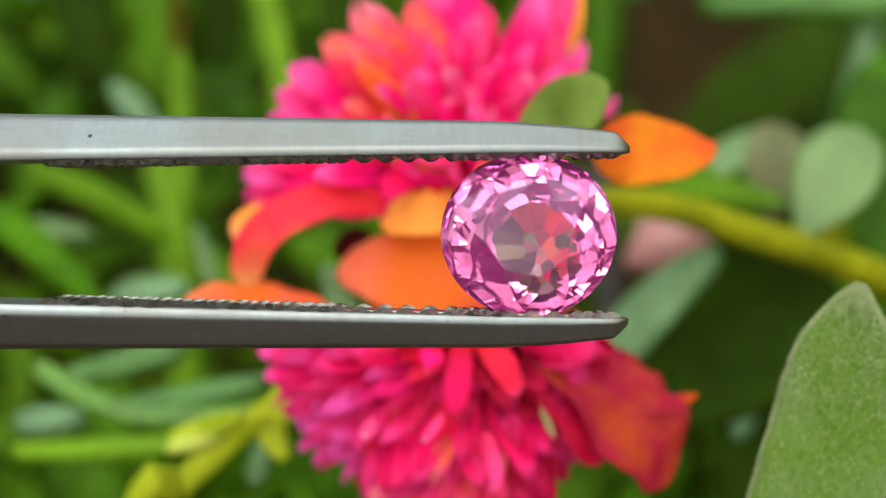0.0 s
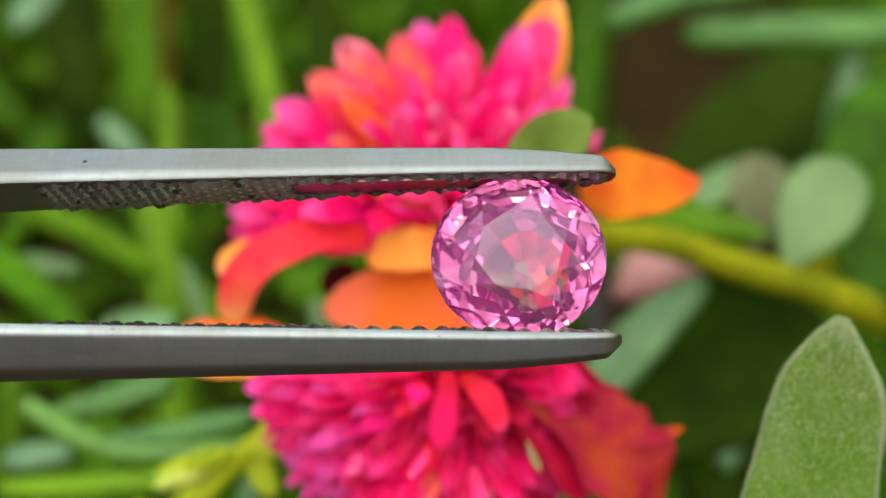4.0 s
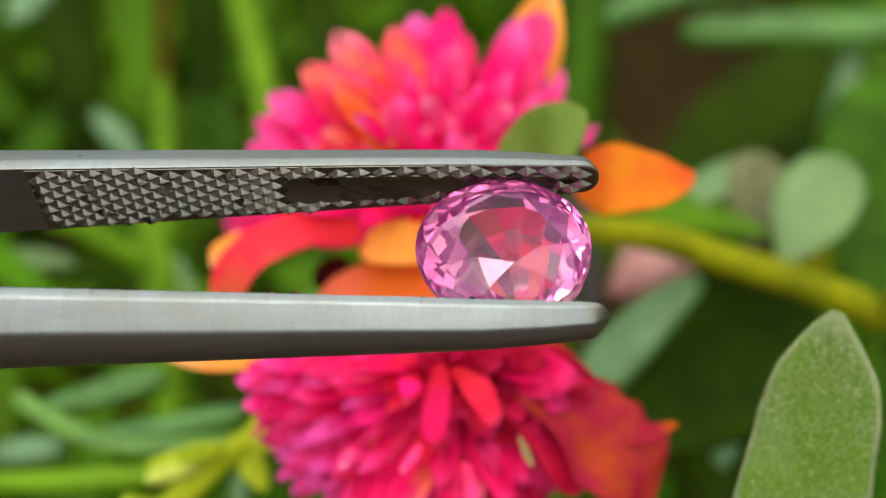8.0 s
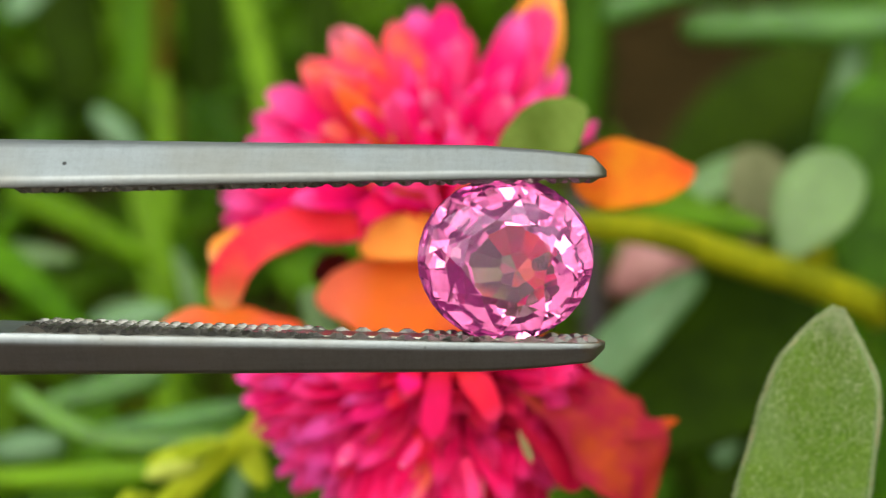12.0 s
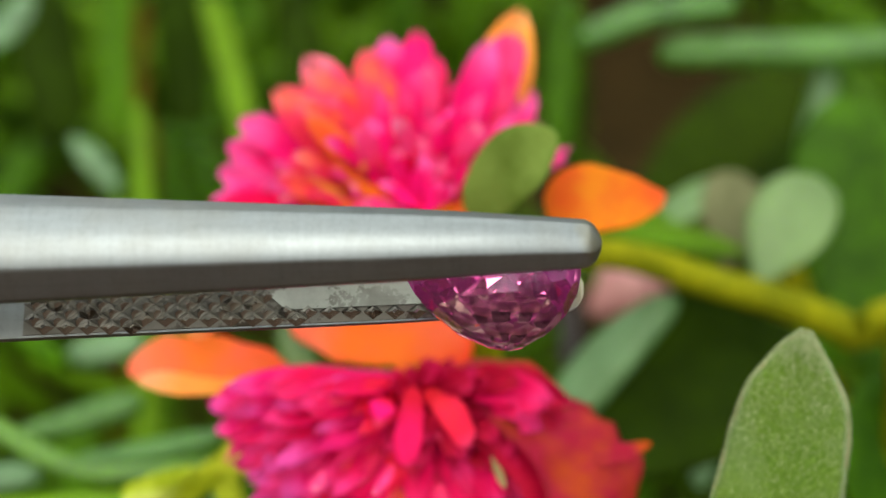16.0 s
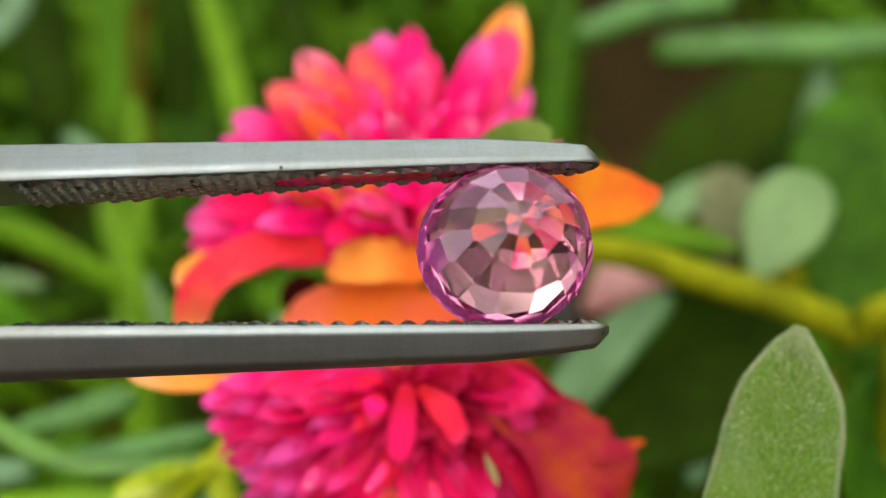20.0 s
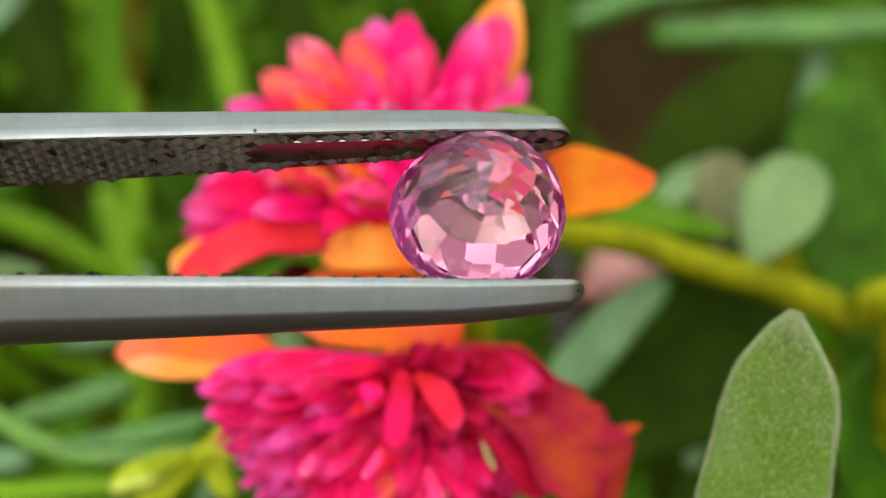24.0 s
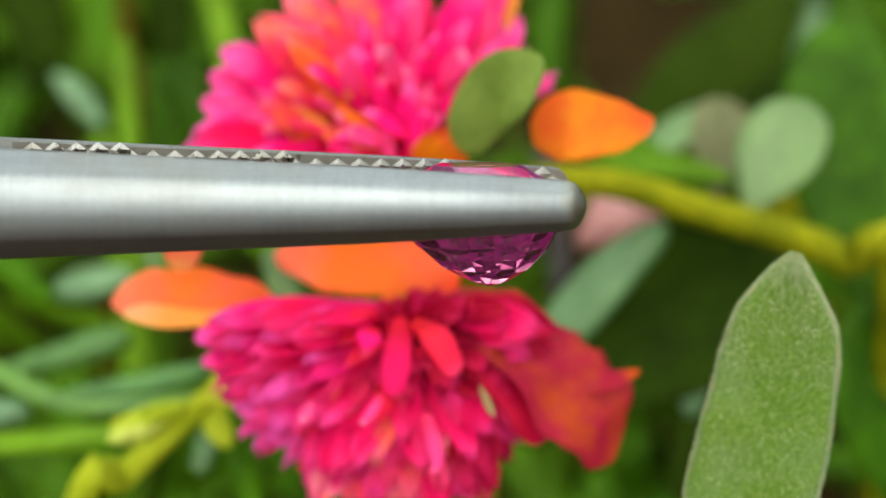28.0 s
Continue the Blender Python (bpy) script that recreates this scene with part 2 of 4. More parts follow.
BLUSH = petal_material("pale pink petal", (0.86, 0.02, 0.14), (0.92, 0.05, 0.28), (0.94, 0.22, 0.46), (0.95, 0.2, 0.3), 0.3)
MAGENTA = petal_material("magenta petal", (0.66, 0.003, 0.03), (0.88, 0.006, 0.15), (0.92, 0.05, 0.30), (0.92, 0.014, 0.08), 0.6)
ROSE = petal_material("rose red petal", (0.62, 0.002, 0.02), (0.90, 0.008, 0.085), (0.93, 0.06, 0.22), (0.95, 0.06, 0.05), 0.55)
LILAC = petal_material("lilac petal", (0.80, 0.004, 0.06), (0.90, 0.012, 0.24), (0.92, 0.11, 0.52), (0.92, 0.04, 0.18), 0.4)
# crimson petals, darkened further to carry the lower flower's shade
SHADED_RED = petal_material("crimson petal with shade in its tone", (0.26, 0.001, 0.008), (0.50, 0.002, 0.040), (0.66, 0.008, 0.11), (0.74, 0.02, 0.04), 0.45)
ORANGE = petal_material("orange petal", (0.86, 0.025, 0.006), (0.94, 0.22, 0.020), (0.94, 0.24, 0.12), (0.95, 0.17, 0.09), 0.75, core=0.5, patch=0.46)
SCARLET = petal_material("scarlet petal", (0.36, 0.002, 0.05), (0.42, 0.005, 0.045), (0.58, 0.082, 0.008), (0.53, 0.072, 0.007), 0.9, core=0.45, patch=0.46)
CURL = petal_material("crimson and peach petal", (0.84, 0.010, 0.05), (0.90, 0.020, 0.08), (0.96, 0.46, 0.16), (0.96, 0.30, 0.10), 0.5, core=0.35)
MAROON = petal_material("dark maroon piece", (0.06, 0.004, 0.004), (0.11, 0.006, 0.010), (0.16, 0.02, 0.02), (0.12, 0.03, 0.01), 0.4)
PEACH = petal_material("light orange petal", (0.90, 0.20, 0.02), (0.96, 0.42, 0.07), (0.97, 0.46, 0.20), (0.95, 0.32, 0.10), 0.5)
AMBER = petal_material("amber petal", (0.64, 0.17, 0.006), (0.76, 0.25, 0.008), (0.78, 0.11, 0.02), (0.72, 0.095, 0.012), 0.9, patch=0.44)
LEAF = leaf_material("purslane leaf", (0.030, 0.105, 0.001), (0.070, 0.190, 0.003), (0.13, 0.23, 0.004))
LEAF_MID = leaf_material("mid green leaf", (0.018, 0.070, 0.001), (0.045, 0.130, 0.002), (0.09, 0.16, 0.003), gloss=0.10)
LEAF_BRIGHT = leaf_material("fresh leaf", (0.075, 0.20, 0.002), (0.13, 0.29, 0.006), (0.20, 0.33, 0.008), 0.42, gloss=0.16)
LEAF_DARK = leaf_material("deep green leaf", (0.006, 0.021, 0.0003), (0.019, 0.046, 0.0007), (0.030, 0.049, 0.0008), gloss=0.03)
# pale bluish highlight put into the base colour, on top of real gloss
LEAF_SHEEN = leaf_material("waxy leaf with blue-green sheen in its colour", (0.06, 0.17, 0.045), (0.14, 0.28, 0.12), (0.11, 0.23, 0.05), 0.33, gloss=0.75)
SEPAL = leaf_material("pale sepal", (0.085, 0.16, 0.020), (0.17, 0.25, 0.055), (0.16, 0.22, 0.03), 0.5)
LEAF_PALE = leaf_material("pale waxy leaf", (0.050, 0.135, 0.022), (0.13, 0.25, 0.06), (0.12, 0.22, 0.03), 0.36, gloss=0.8)
LEAF_FUZZ = leaf_material("downy leaf", (0.040, 0.105, 0.006), (0.095, 0.165, 0.018), (0.08, 0.14, 0.012), 0.5, 0.15, fuzz=0.42)
LEAF_GLOSS = leaf_material("glossy fleshy leaf", (0.060, 0.185, 0.006), (0.120, 0.285, 0.018), (0.14, 0.29, 0.010), 0.30, gloss=0.7)
# darker copy of the glossy leaf, shade put into its colour
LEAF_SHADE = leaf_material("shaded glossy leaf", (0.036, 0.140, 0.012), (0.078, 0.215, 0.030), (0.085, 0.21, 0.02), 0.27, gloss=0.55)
LEAF_STUFF = leaf_material("undergrowth leaf", (0.016, 0.06, 0.001), (0.048, 0.135, 0.002), (0.10, 0.18, 0.003), island=True)
YELLOWGREEN = leaf_material("yellow-green stem", (0.38, 0.52, 0.010), (0.64, 0.74, 0.055), (0.60, 0.64, 0.03), translucence=0.4)
BUD = leaf_material("pale bud", (0.46, 0.56, 0.06), (0.66, 0.74, 0.15), (0.60, 0.66, 0.09))
STUB = leaf_material("dry stamen", (0.28, 0.16, 0.08), (0.42, 0.28, 0.16), (0.35, 0.25, 0.1))
OLIVE = leaf_material("olive stem", (0.17, 0.20, 0.003), (0.26, 0.27, 0.005), (0.26, 0.23, 0.004), 0.55)
WITHERED = leaf_material("withered leaf", (0.09, 0.11, 0.04), (0.17, 0.18, 0.09), (0.15, 0.14, 0.06), 0.6)
RIM = plain_material("dry leaf rim", (0.20, 0.19, 0.07), (0.36, 0.31, 0.16), 1800, 0.8)
DOWN = plain_material("pale leaf hairs", (0.17, 0.23, 0.08), (0.40, 0.44, 0.24), 900, 0.8)
DULL_PINK = plain_material("dull pink bud", (0.30, 0.11, 0.10), (0.46, 0.22, 0.20), 300, 0.6)
RUST = plain_material("dry brown stalk", (0.035, 0.018, 0.001), (0.07, 0.034, 0.002), 250, 0.8)
RUST.node_tree.nodes["Principled BSDF"].inputs["Specular IOR Level"].default_value = 0.05
DARK_STRIP = plain_material("dark grey-brown strip", (0.02, 0.017, 0.015), (0.06, 0.05, 0.048), 300, 0.9)


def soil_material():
    """Soil darkened for the plants' shade, with an unseen pale strip added to reflect."""
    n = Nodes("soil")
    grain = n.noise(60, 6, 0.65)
    shaded_soil = n.ramp(grain, [(0.3, (0.012, 0.008, 0.002)), (0.7, (0.040, 0.024, 0.007))])
    # pale strip out of view, added so the steel mirrors brown ground
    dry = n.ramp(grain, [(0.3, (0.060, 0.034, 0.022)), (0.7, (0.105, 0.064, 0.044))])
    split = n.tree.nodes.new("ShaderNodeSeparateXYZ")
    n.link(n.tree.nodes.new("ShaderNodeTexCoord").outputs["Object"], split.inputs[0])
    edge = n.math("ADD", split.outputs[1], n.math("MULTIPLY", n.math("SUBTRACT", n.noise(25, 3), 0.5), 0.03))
    n.link(n.mix(n.ramp(edge, [(0.035, (1, 1, 1)), (0.05, (0, 0, 0))]), shaded_soil, dry), n.bsdf.inputs["Base Color"])
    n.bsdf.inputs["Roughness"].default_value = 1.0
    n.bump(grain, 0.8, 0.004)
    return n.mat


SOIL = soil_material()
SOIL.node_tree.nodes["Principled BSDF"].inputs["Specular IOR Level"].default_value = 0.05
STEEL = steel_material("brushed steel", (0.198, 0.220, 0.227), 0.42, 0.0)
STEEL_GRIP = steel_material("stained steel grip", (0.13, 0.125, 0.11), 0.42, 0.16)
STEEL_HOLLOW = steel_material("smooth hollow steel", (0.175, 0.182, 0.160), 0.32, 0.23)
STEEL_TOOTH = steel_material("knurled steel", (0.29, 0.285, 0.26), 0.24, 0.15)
GEM = gem_material("pink sapphire", 0.015, 0.035)
GEM_CROWN = gem_material("pink sapphire with faint silk", 0.14, 0.21)
GEM_SILK = gem_material("silky pink sapphire", 0.30, 0.42)

# ---- building helpers ----


def finish(bm, name, material, smooth):
    me = bpy.data.meshes.new(name)
    bmesh.ops.recalc_face_normals(bm, faces=bm.faces)
    for f in bm.faces:
        f.smooth = smooth
    bm.to_mesh(me)
    bm.free()
    me.materials.append(material)
    return me


def part(name, bm, material, parent, label="", m=None, smooth=True):
    """Links a bmesh as one mesh object under a thing or a part; m is its pose in the parent's space."""
    ob = new(name, finish(bm, name, material, smooth))
    ob.parent = parent
    if m is not None:
        ob.matrix_basis = m
    return tagged(ob, label=label)


def thing(name, place, label, category, group="", kind=""):
    ob = new(name)
    ob.empty_display_size = 0.005
    ob.location = place
    return tagged(ob, label, category, group, kind)


def toward(base, tip, facing):
    """A pose at base with y towards tip and z as near to facing as can be."""
    y = (tip - base).normalized()
    x = y.cross(facing).normalized()
    z = x.cross(y)
    m = Matrix((x, y, z)).transposed().to_4x4()
    m.translation = base
    return m


def sheet_mesh(bm, rows, cols, point, thickness):
    """A closed thin sheet; point(s, a) gives its middle, s along from 0 to 1 and a across from -1 to 1."""
    uv = bm.loops.layers.uv.new("UVMap")
    grid = {}
    for side in (1, -1):
        for i in range(rows + 1):
            for j in range(cols + 1):
                s, a = i / rows, 2 * j / cols - 1
                p = point(s, a)
                edge = (1 - a * a) ** 0.5 * min(1.0, 6 * (1 - s) + 0.05)
                grid[side, i, j] = bm.verts.new((p[0], p[1], p[2] + side * thickness * (0.15 + 0.35 * edge)))

    def face(keys):
        f = bm.faces.new([grid[k] for k in keys])
        for loop, k in zip(f.loops, keys):
            loop[uv].uv = (k[2] / cols, k[1] / rows)

    for i in range(rows):
        for j in range(cols):
            face([(1, i, j), (1, i, j + 1), (1, i + 1, j + 1), (1, i + 1, j)])
            face([(-1, i, j), (-1, i + 1, j), (-1, i + 1, j + 1), (-1, i, j + 1)])
        for j in (0, cols):
            face([(1, i, j), (1, i + 1, j), (-1, i + 1, j), (-1, i, j)])
    for i in (0, rows):
        for j in range(cols):
            face([(1, i, j), (1, i, j + 1), (-1, i, j + 1), (-1, i, j)])


def petal_bm(length, width, bend=0.0, cup=0.25, ruffle=0.04, notch=0.0, stalk=0.3, rng=random, widest=0.62, sharp=0.0):
    bm = bmesh.new()
    ph, ph2 = rng.uniform(0, 6), rng.uniform(0, 6)

    def point(s, a):
        k = min(1.0, s / widest)
        half = 0.5 * width * (stalk + (1 - stalk) * math.sin(k * math.pi / 2) ** 1.3)
        if s > widest:
            e = (s - widest) / (1 - widest)
            half *= (1 - sharp) * max(0.02, 1 - e ** 2.6) ** 0.5 + sharp * max(0.02, 1 - e) ** 1.25
        x = a * half * (1 + 0.05 * math.sin(9 * s + ph))
        y = length * s * (1 - notch * (1 - abs(a)) * s ** 6)
        z = (bend * length * (s * s) + cup * half * (a * a) + ruffle * width * s * math.sin(4.2 * a + 5 * s + ph)
             + 0.03 * width * math.sin(8 * s + ph2))
        return x, y, z

    sheet_mesh(bm, 9, 6, point, 0.00022)
    return bm


def leaf_bm(length, width, thick, bend=0.0, fold=0.0, blunt=0.5, widest=0.55, rows=16, around=14):
    """A fleshy leaf, as a closed loft along y; blunt shapes the tip."""
    bm = bmesh.new()
    uv = bm.loops.layers.uv.new("UVMap")
    rings = []
    for i in range(rows + 1):
        s = i / rows
        s = s + 0.12 * math.sin(2 * math.pi * s) * (0.2)
        if s < widest:
            half = 0.16 + 0.84 * math.sin(s / widest * math.pi / 2) ** 1.2
        else:
            half = max(0.03, (1 - ((s - widest) / (1 - widest)) ** (1.4 + 1.6 * blunt)) ** (1.0 - 0.5 * blunt))
        ring = []
        for j in range(around):
            a = 2 * math.pi * j / around
            x = 0.5 * width * half * math.cos(a)
            z = 0.5 * thick * (0.35 + 0.65 * half) * math.sin(a) * (0.35 + 0.65 * abs(math.sin(a)))
            z += bend * length * s * s + fold * abs(x)
            ring.append(bm.verts.new((x, length * s, z)))
        rings.append(ring)
    for i in range(rows):
        for j in range(around):
            k = (j + 1) % around
            f = bm.faces.new((rings[i][j], rings[i][k], rings[i + 1][k], rings[i + 1][j]))
            for loop, (jj, ii) in zip(f.loops, ((j, i), (j + 1, i), (j + 1, i + 1), (j, i + 1))):
                loop[uv].uv = (jj / around, ii / rows)
    bm.faces.new(rings[0][::-1])
    bm.faces.new(rings[-1])
    return bm


def tube_bm(points, radii, sides=10):
    """A closed tube through points."""
    bm = bmesh.new()
    rings = []
    for i, p in enumerate(points):
        d = (points[min(i + 1, len(points) - 1)] - points[max(i - 1, 0)]).normalized()
        x = d.orthogonal().normalized() if i == 0 else (x - d * x.dot(d)).normalized()
        y = d.cross(x)
        rings.append([bm.verts.new(p + radii[i] * (x * math.cos(2 * math.pi * j / sides) + y * math.sin(2 * math.pi * j / sides)))
                      for j in range(sides)])
    for a, b in zip(rings, rings[1:]):
        for j in range(sides):
            bm.faces.new((a[j], a[(j + 1) % sides], b[(j + 1) % sides], b[j]))
    bm.faces.new(rings[0][::-1])
    bm.faces.new(rings[-1])
    return bm


def smooth_line(points, steps=5):
    """Points along a smooth curve through the given ones."""
    out = []
    n = len(points)
    for i in range(n - 1):
        a, b, c, d = points[max(i - 1, 0)], points[i], points[i + 1], points[min(i + 2, n - 1)]
        for k in range(steps):
            t = k / steps
            out.append(0.5 * (2 * b + (c - a) * t + (2 * a - 5 * b + 4 * c - d) * t * t + (3 * b - a - 3 * c + d) * t ** 3))
    return out + [points[-1]]


def strip_bm(points, widths, thick, facing, cup=0.0, wave=0.0, fold=0.0, around=12, seed=0):
    """A curved leaf or petal along a smooth line, with rounded ends; its broad side turns to facing."""
    bm = bmesh.new()
    uv = bm.loops.layers.uv.new("UVMap")
    steps = 7
    line = smooth_line(points, steps)
    wide = [v.x for v in smooth_line([Vector((w, 0, 0)) for w in widths], steps)]
    for first in (True, False):
        for share in (0.5, 0.25, 0.08):
            if first:
                line.insert(1, line[0].lerp(line[1], share))
                wide.insert(1, wide[0] + (wide[1] - wide[0]) * share)
            else:
                line.insert(-1, line[-1].lerp(line[-2], share))
                wide.insert(len(wide) - 1, wide[-1] + (wide[-2] - wide[-1]) * share)
    run = [0.0]
    for a, b in zip(line, line[1:]):
        run.append(run[-1] + (b - a).length)
    rings = []
    for i, p in enumerate(line):
        d = (line[min(i + 1, len(line) - 1)] - line[max(i - 1, 0)]).normalized()
        across = d.cross(facing).normalized()
        up = across.cross(d)
        w = max(0.00005, wide[i])
        to_end = min(run[i], run[-1] - run[i])
        w *= max(0.04, 1 - max(0.0, 1 - 2 * to_end / w) ** 2) ** 0.5
        ring = []
        for j in range(around):
            a = 2 * math.pi * j / around
            c = math.cos(a)
            rough = 1 + wave * noise.noise((run[i] * 900, c * 1.5, seed))
            lift = cup * w * c * c + fold * w * abs(c) + wave * 0.5 * w * noise.noise((run[i] * 500, c, seed + 7))
            ring.append(bm.verts.new(p + across * (0.5 * w * c * rough) + up * (0.5 * min(thick, w) * math.sin(a) + lift)))
        rings.append(ring)
    for i in range(len(rings) - 1):
        for j in range(around):
            k = (j + 1) % around
            f = bm.faces.new((rings[i][j], rings[i][k], rings[i + 1][k], rings[i + 1][j]))
            for loop, (jj, ii) in zip(f.loops, ((j, i), (k, i), (k, i + 1), (j, i + 1))):
                loop[uv].uv = (0.5 + 0.5 * math.cos(2 * math.pi * jj / around), run[ii] / run[-1])
    bm.faces.new(rings[0][::-1])
    bm.faces.new(rings[-1])
    return bm


def strip(owner, name, points, widths, thick, material, facing=(0, -1, 0.3), cup=0.0, wave=0.0, fold=0.0, label="", seed=0):
    """One curved leaf or petal of a plant or flower, in plan millimetres."""
    face = (PLAN.to_3x3() @ Vector(facing)).normalized()
    pts = [spot(p) - owner.location for p in points]
    return part(name, strip_bm(pts, [w * 0.001 for w in widths], thick * 0.001, face, cup, wave, fold, 12, seed), material, owner, label)


VIEWER = PLAN.to_3x3() @ Vector((0, -1, 0))

# ---- ground ----
bm = bmesh.new()
ring_r = [0.0, 0.1, 0.2, 0.35, 0.6, 1.2, 3, 10, 60, 400, 2500]
prev = None
for r in ring_r:
    if r == 0:
        cur = [bm.verts.new((0, 0.15, 0))]
    else:
        cur = [bm.verts.new((r * math.cos(2 * math.pi * j / 48), 0.15 + r * math.sin(2 * math.pi * j / 48),
                             0.006 * noise.noise((r * 9 * math.cos(2 * math.pi * j / 48), r * 9 * math.sin(2 * math.pi * j / 48), 0)) if r < 1 else 0))
               for j in range(48)]
    if prev:
        for j in range(48):
            if len(prev) == 1:
                bm.faces.new((prev[0], cur[j], cur[(j + 1) % 48]))
            else:
                bm.faces.new((prev[j], cur[j], cur[(j + 1) % 48], prev[(j + 1) % 48]))
    prev = cur
tagged(new("ground", finish(bm, "ground", SOIL, True)), "dark brown garden soil with an added pale strip out of view", "soil", kind="structure")

# ---- gemstone ----


def build_gem():
    """Table towards -y; the girdle lies in the x-z plane. Shells that meet edge to edge, a little uneven as hand cutting leaves them."""
    gem_ = thing("gemstone", (0, 0, 0), "round faceted transparent pink sapphire gripped by steel tweezers", "gemstone")
    mm = 0.001
    rng_ = random.Random(21)

    def ring(n, r, h, off=0.0, jit=0.035):
        out = []
        for i in range(n):
            a_ = 2 * math.pi * (i + off + rng_.uniform(-jit, jit)) / n
            r_ = r + rng_.uniform(-jit, jit) * 0.6
            out.append(((r_ * math.cos(a_)) * mm, -(h + rng_.uniform(-jit, jit) * 0.5) * mm, 0.935 * r_ * math.sin(a_) * mm))
        return out

    def shell(name, faces, label, silky=9, faint=9):
        bm = bmesh.new()
        known = {}
        for f in faces:
            for p in f:
                if p not in known:
                    known[p] = bm.verts.new(p)
            bm.faces.new([known[p] for p in f])
        bm.normal_update()
        for f in bm.faces:
            c = f.calc_center_median()
            if f.normal.dot(c - Vector((0, 0.0006, 0))) < 0:
                f.normal_flip()
        me = bpy.data.meshes.new(name)
        bm.to_mesh(me)
        bm.free()
        for grade in (GEM, GEM_CROWN, GEM_SILK):
            me.materials.append(grade)
        for f in me.polygons:
            drop = max(0, f.center.y / mm - 0.1)
            away = math.hypot(f.center.x / mm - 0.15 * drop, (f.center.z / mm + 0.16 * drop) / 0.935)
            f.material_index = 2 if away > silky else 1 if away > faint else 0
        ob = new(name, me)
        ob.parent = gem_
        tagged(ob, label=label)

    table = [(p[0], -1.32 * mm, p[2]) for p in ring(8, 1.80, 1.32, 0.25, 0.05)]
    mid = ring(8, 2.70, 0.80, 0.75, 0.06)
    top = ring(32, 3.58, 0.08, 0, 0.02)
    low = ring(32, 3.58, -0.07, 0, 0.02)
    shell("table", [tuple(table)], "flat polished table facet")
    crown = []
    for i in range(8):
        j = (i + 1) % 8
        c = (4 * i + 1) % 32
        crown += [(table[i], table[j], mid[i]), (table[i], mid[i], top[c]), (table[i], top[c], mid[i - 1])]
        crown += [(mid[i], top[(c + k + 1) % 32], top[(c + k) % 32]) for k in range(4)]
    shell("crown", crown, "brilliant-cut crown", 9, 0)
    shell("girdle", [(top[i], top[(i + 1) % 32], low[(i + 1) % 32], low[i]) for i in range(32)], "thin girdle", 0)
    # pavilion: a prism under the girdle, ground down plane by plane as a cutter does
    bm = bmesh.new()
    edge = [bm.verts.new((p[0] / mm, p[1] / mm, p[2] / mm / 0.935)) for p in low]
    deep = [bm.verts.new((v.co.x, 4.2, v.co.z)) for v in edge]
    bm.faces.new(edge)
    bm.faces.new(deep[::-1])
    for i in range(32):
        bm.faces.new((edge[i], edge[(i + 1) % 32], deep[(i + 1) % 32], deep[i]))
    profile = [(3.60, 0.12), (3.32, 0.93), (2.70, 1.89), (1.80, 2.78), (0.75, 3.37), (0.0, 3.58)]
    for k, count in enumerate((28, 14, 14, 14, 7)):
        (ra, ya), (rb, yb) = profile[k], profile[k + 1]
        for i in range(count):
            around_ = 2 * math.pi * (i + 0.5 + rng_.uniform(-0.04, 0.04)) / count
            tilt = math.atan2(ra - rb, yb - ya) + radians(rng_.uniform(-1, 1) * (1.0, 3.0, 3.0, 1.5, 1.5)[k])
            r_, y_ = 0.5 * (ra + rb) + rng_.uniform(-0.03, 0.03), 0.5 * (ya + yb)
            way = (math.cos(tilt) * math.cos(around_), math.sin(tilt), math.cos(tilt) * math.sin(around_))
            bmesh.ops.bisect_plane(bm, geom=bm.verts[:] + bm.edges[:] + bm.faces[:], dist=1e-5, clear_outer=True,
                                   plane_co=(r_ * math.cos(around_), y_, r_ * math.sin(around_)), plane_no=way)
            rim_ = [e for e in bm.edges if e.is_boundary]
            if rim_:
                bmesh.ops.holes_fill(bm, edges=rim_, sides=0)
    # the culet lies off the middle, as in stones cut to save weight
    pav = [tuple(((v.co.x + 0.15 * max(0, v.co.y - 0.1)) * mm, v.co.y * mm, (v.co.z * 0.935 - 0.16 * max(0, v.co.y - 0.1)) * mm) for v in f.verts) for f in bm.faces
           if max(v.co.y for v in f.verts) > 0.15]
    bm.free()
    shell("pavilion", pav, "deep faceted pavilion", 3.12, 3.1)
    return gem_


gem = build_gem()

# ---- tweezers ----


def inner_gap(x):
    return 3.30 + 0.022 * x if x < 0 else 3.30 + 0.012 * x


def arm_width(x):
    if x > 3.3:
        return 1.95 * max(0.06, 1 - ((x - 3.3) / 0.77) ** 2) ** 0.5
    if x > -3:
        return 2.832 - 0.14 * (x + 3)
    if x > -45:
        return 2.55 - 0.094 * x
    return max(3.0, 6.8 - 0.05 * (-45 - x))


def arm_thick(x):
    if x > 0:
        return 1.30 - 0.125 * x - (0.50 * (x - 3.5) / 0.56 if x > 3.5 else 0)
    if x > -30:
        return 1.30 - 0.032 * x
    return max(1.2, 2.3 - 0.01 * (-30 - x))


def build_tweezers():
    t = thing("tweezers", (0, 0, 0), "brushed steel gem tweezers with knurled grip tips holding the stone", "tweezers")
    mm = 0.001
    stations = [-132, -120, -100, -80, -60, -45, -34, -27, -21, -16, -11, -7, -4, -1, 1.5, 2.6, 3.2, 3.45, 3.6, 3.75, 3.86, 3.94, 4.0, 4.04, 4.06]
    # half a section: share of the width, share of the thickness
    half = [(0.49, 0.0), (0.5, 0.05), (0.5, 0.19), (0.492, 0.25), (0.475, 0.30), (0.32, 0.80), (0.30, 0.85), (0.27, 0.89), (0.18, 0.945), (0.09, 0.985), (0.0, 1.0)]
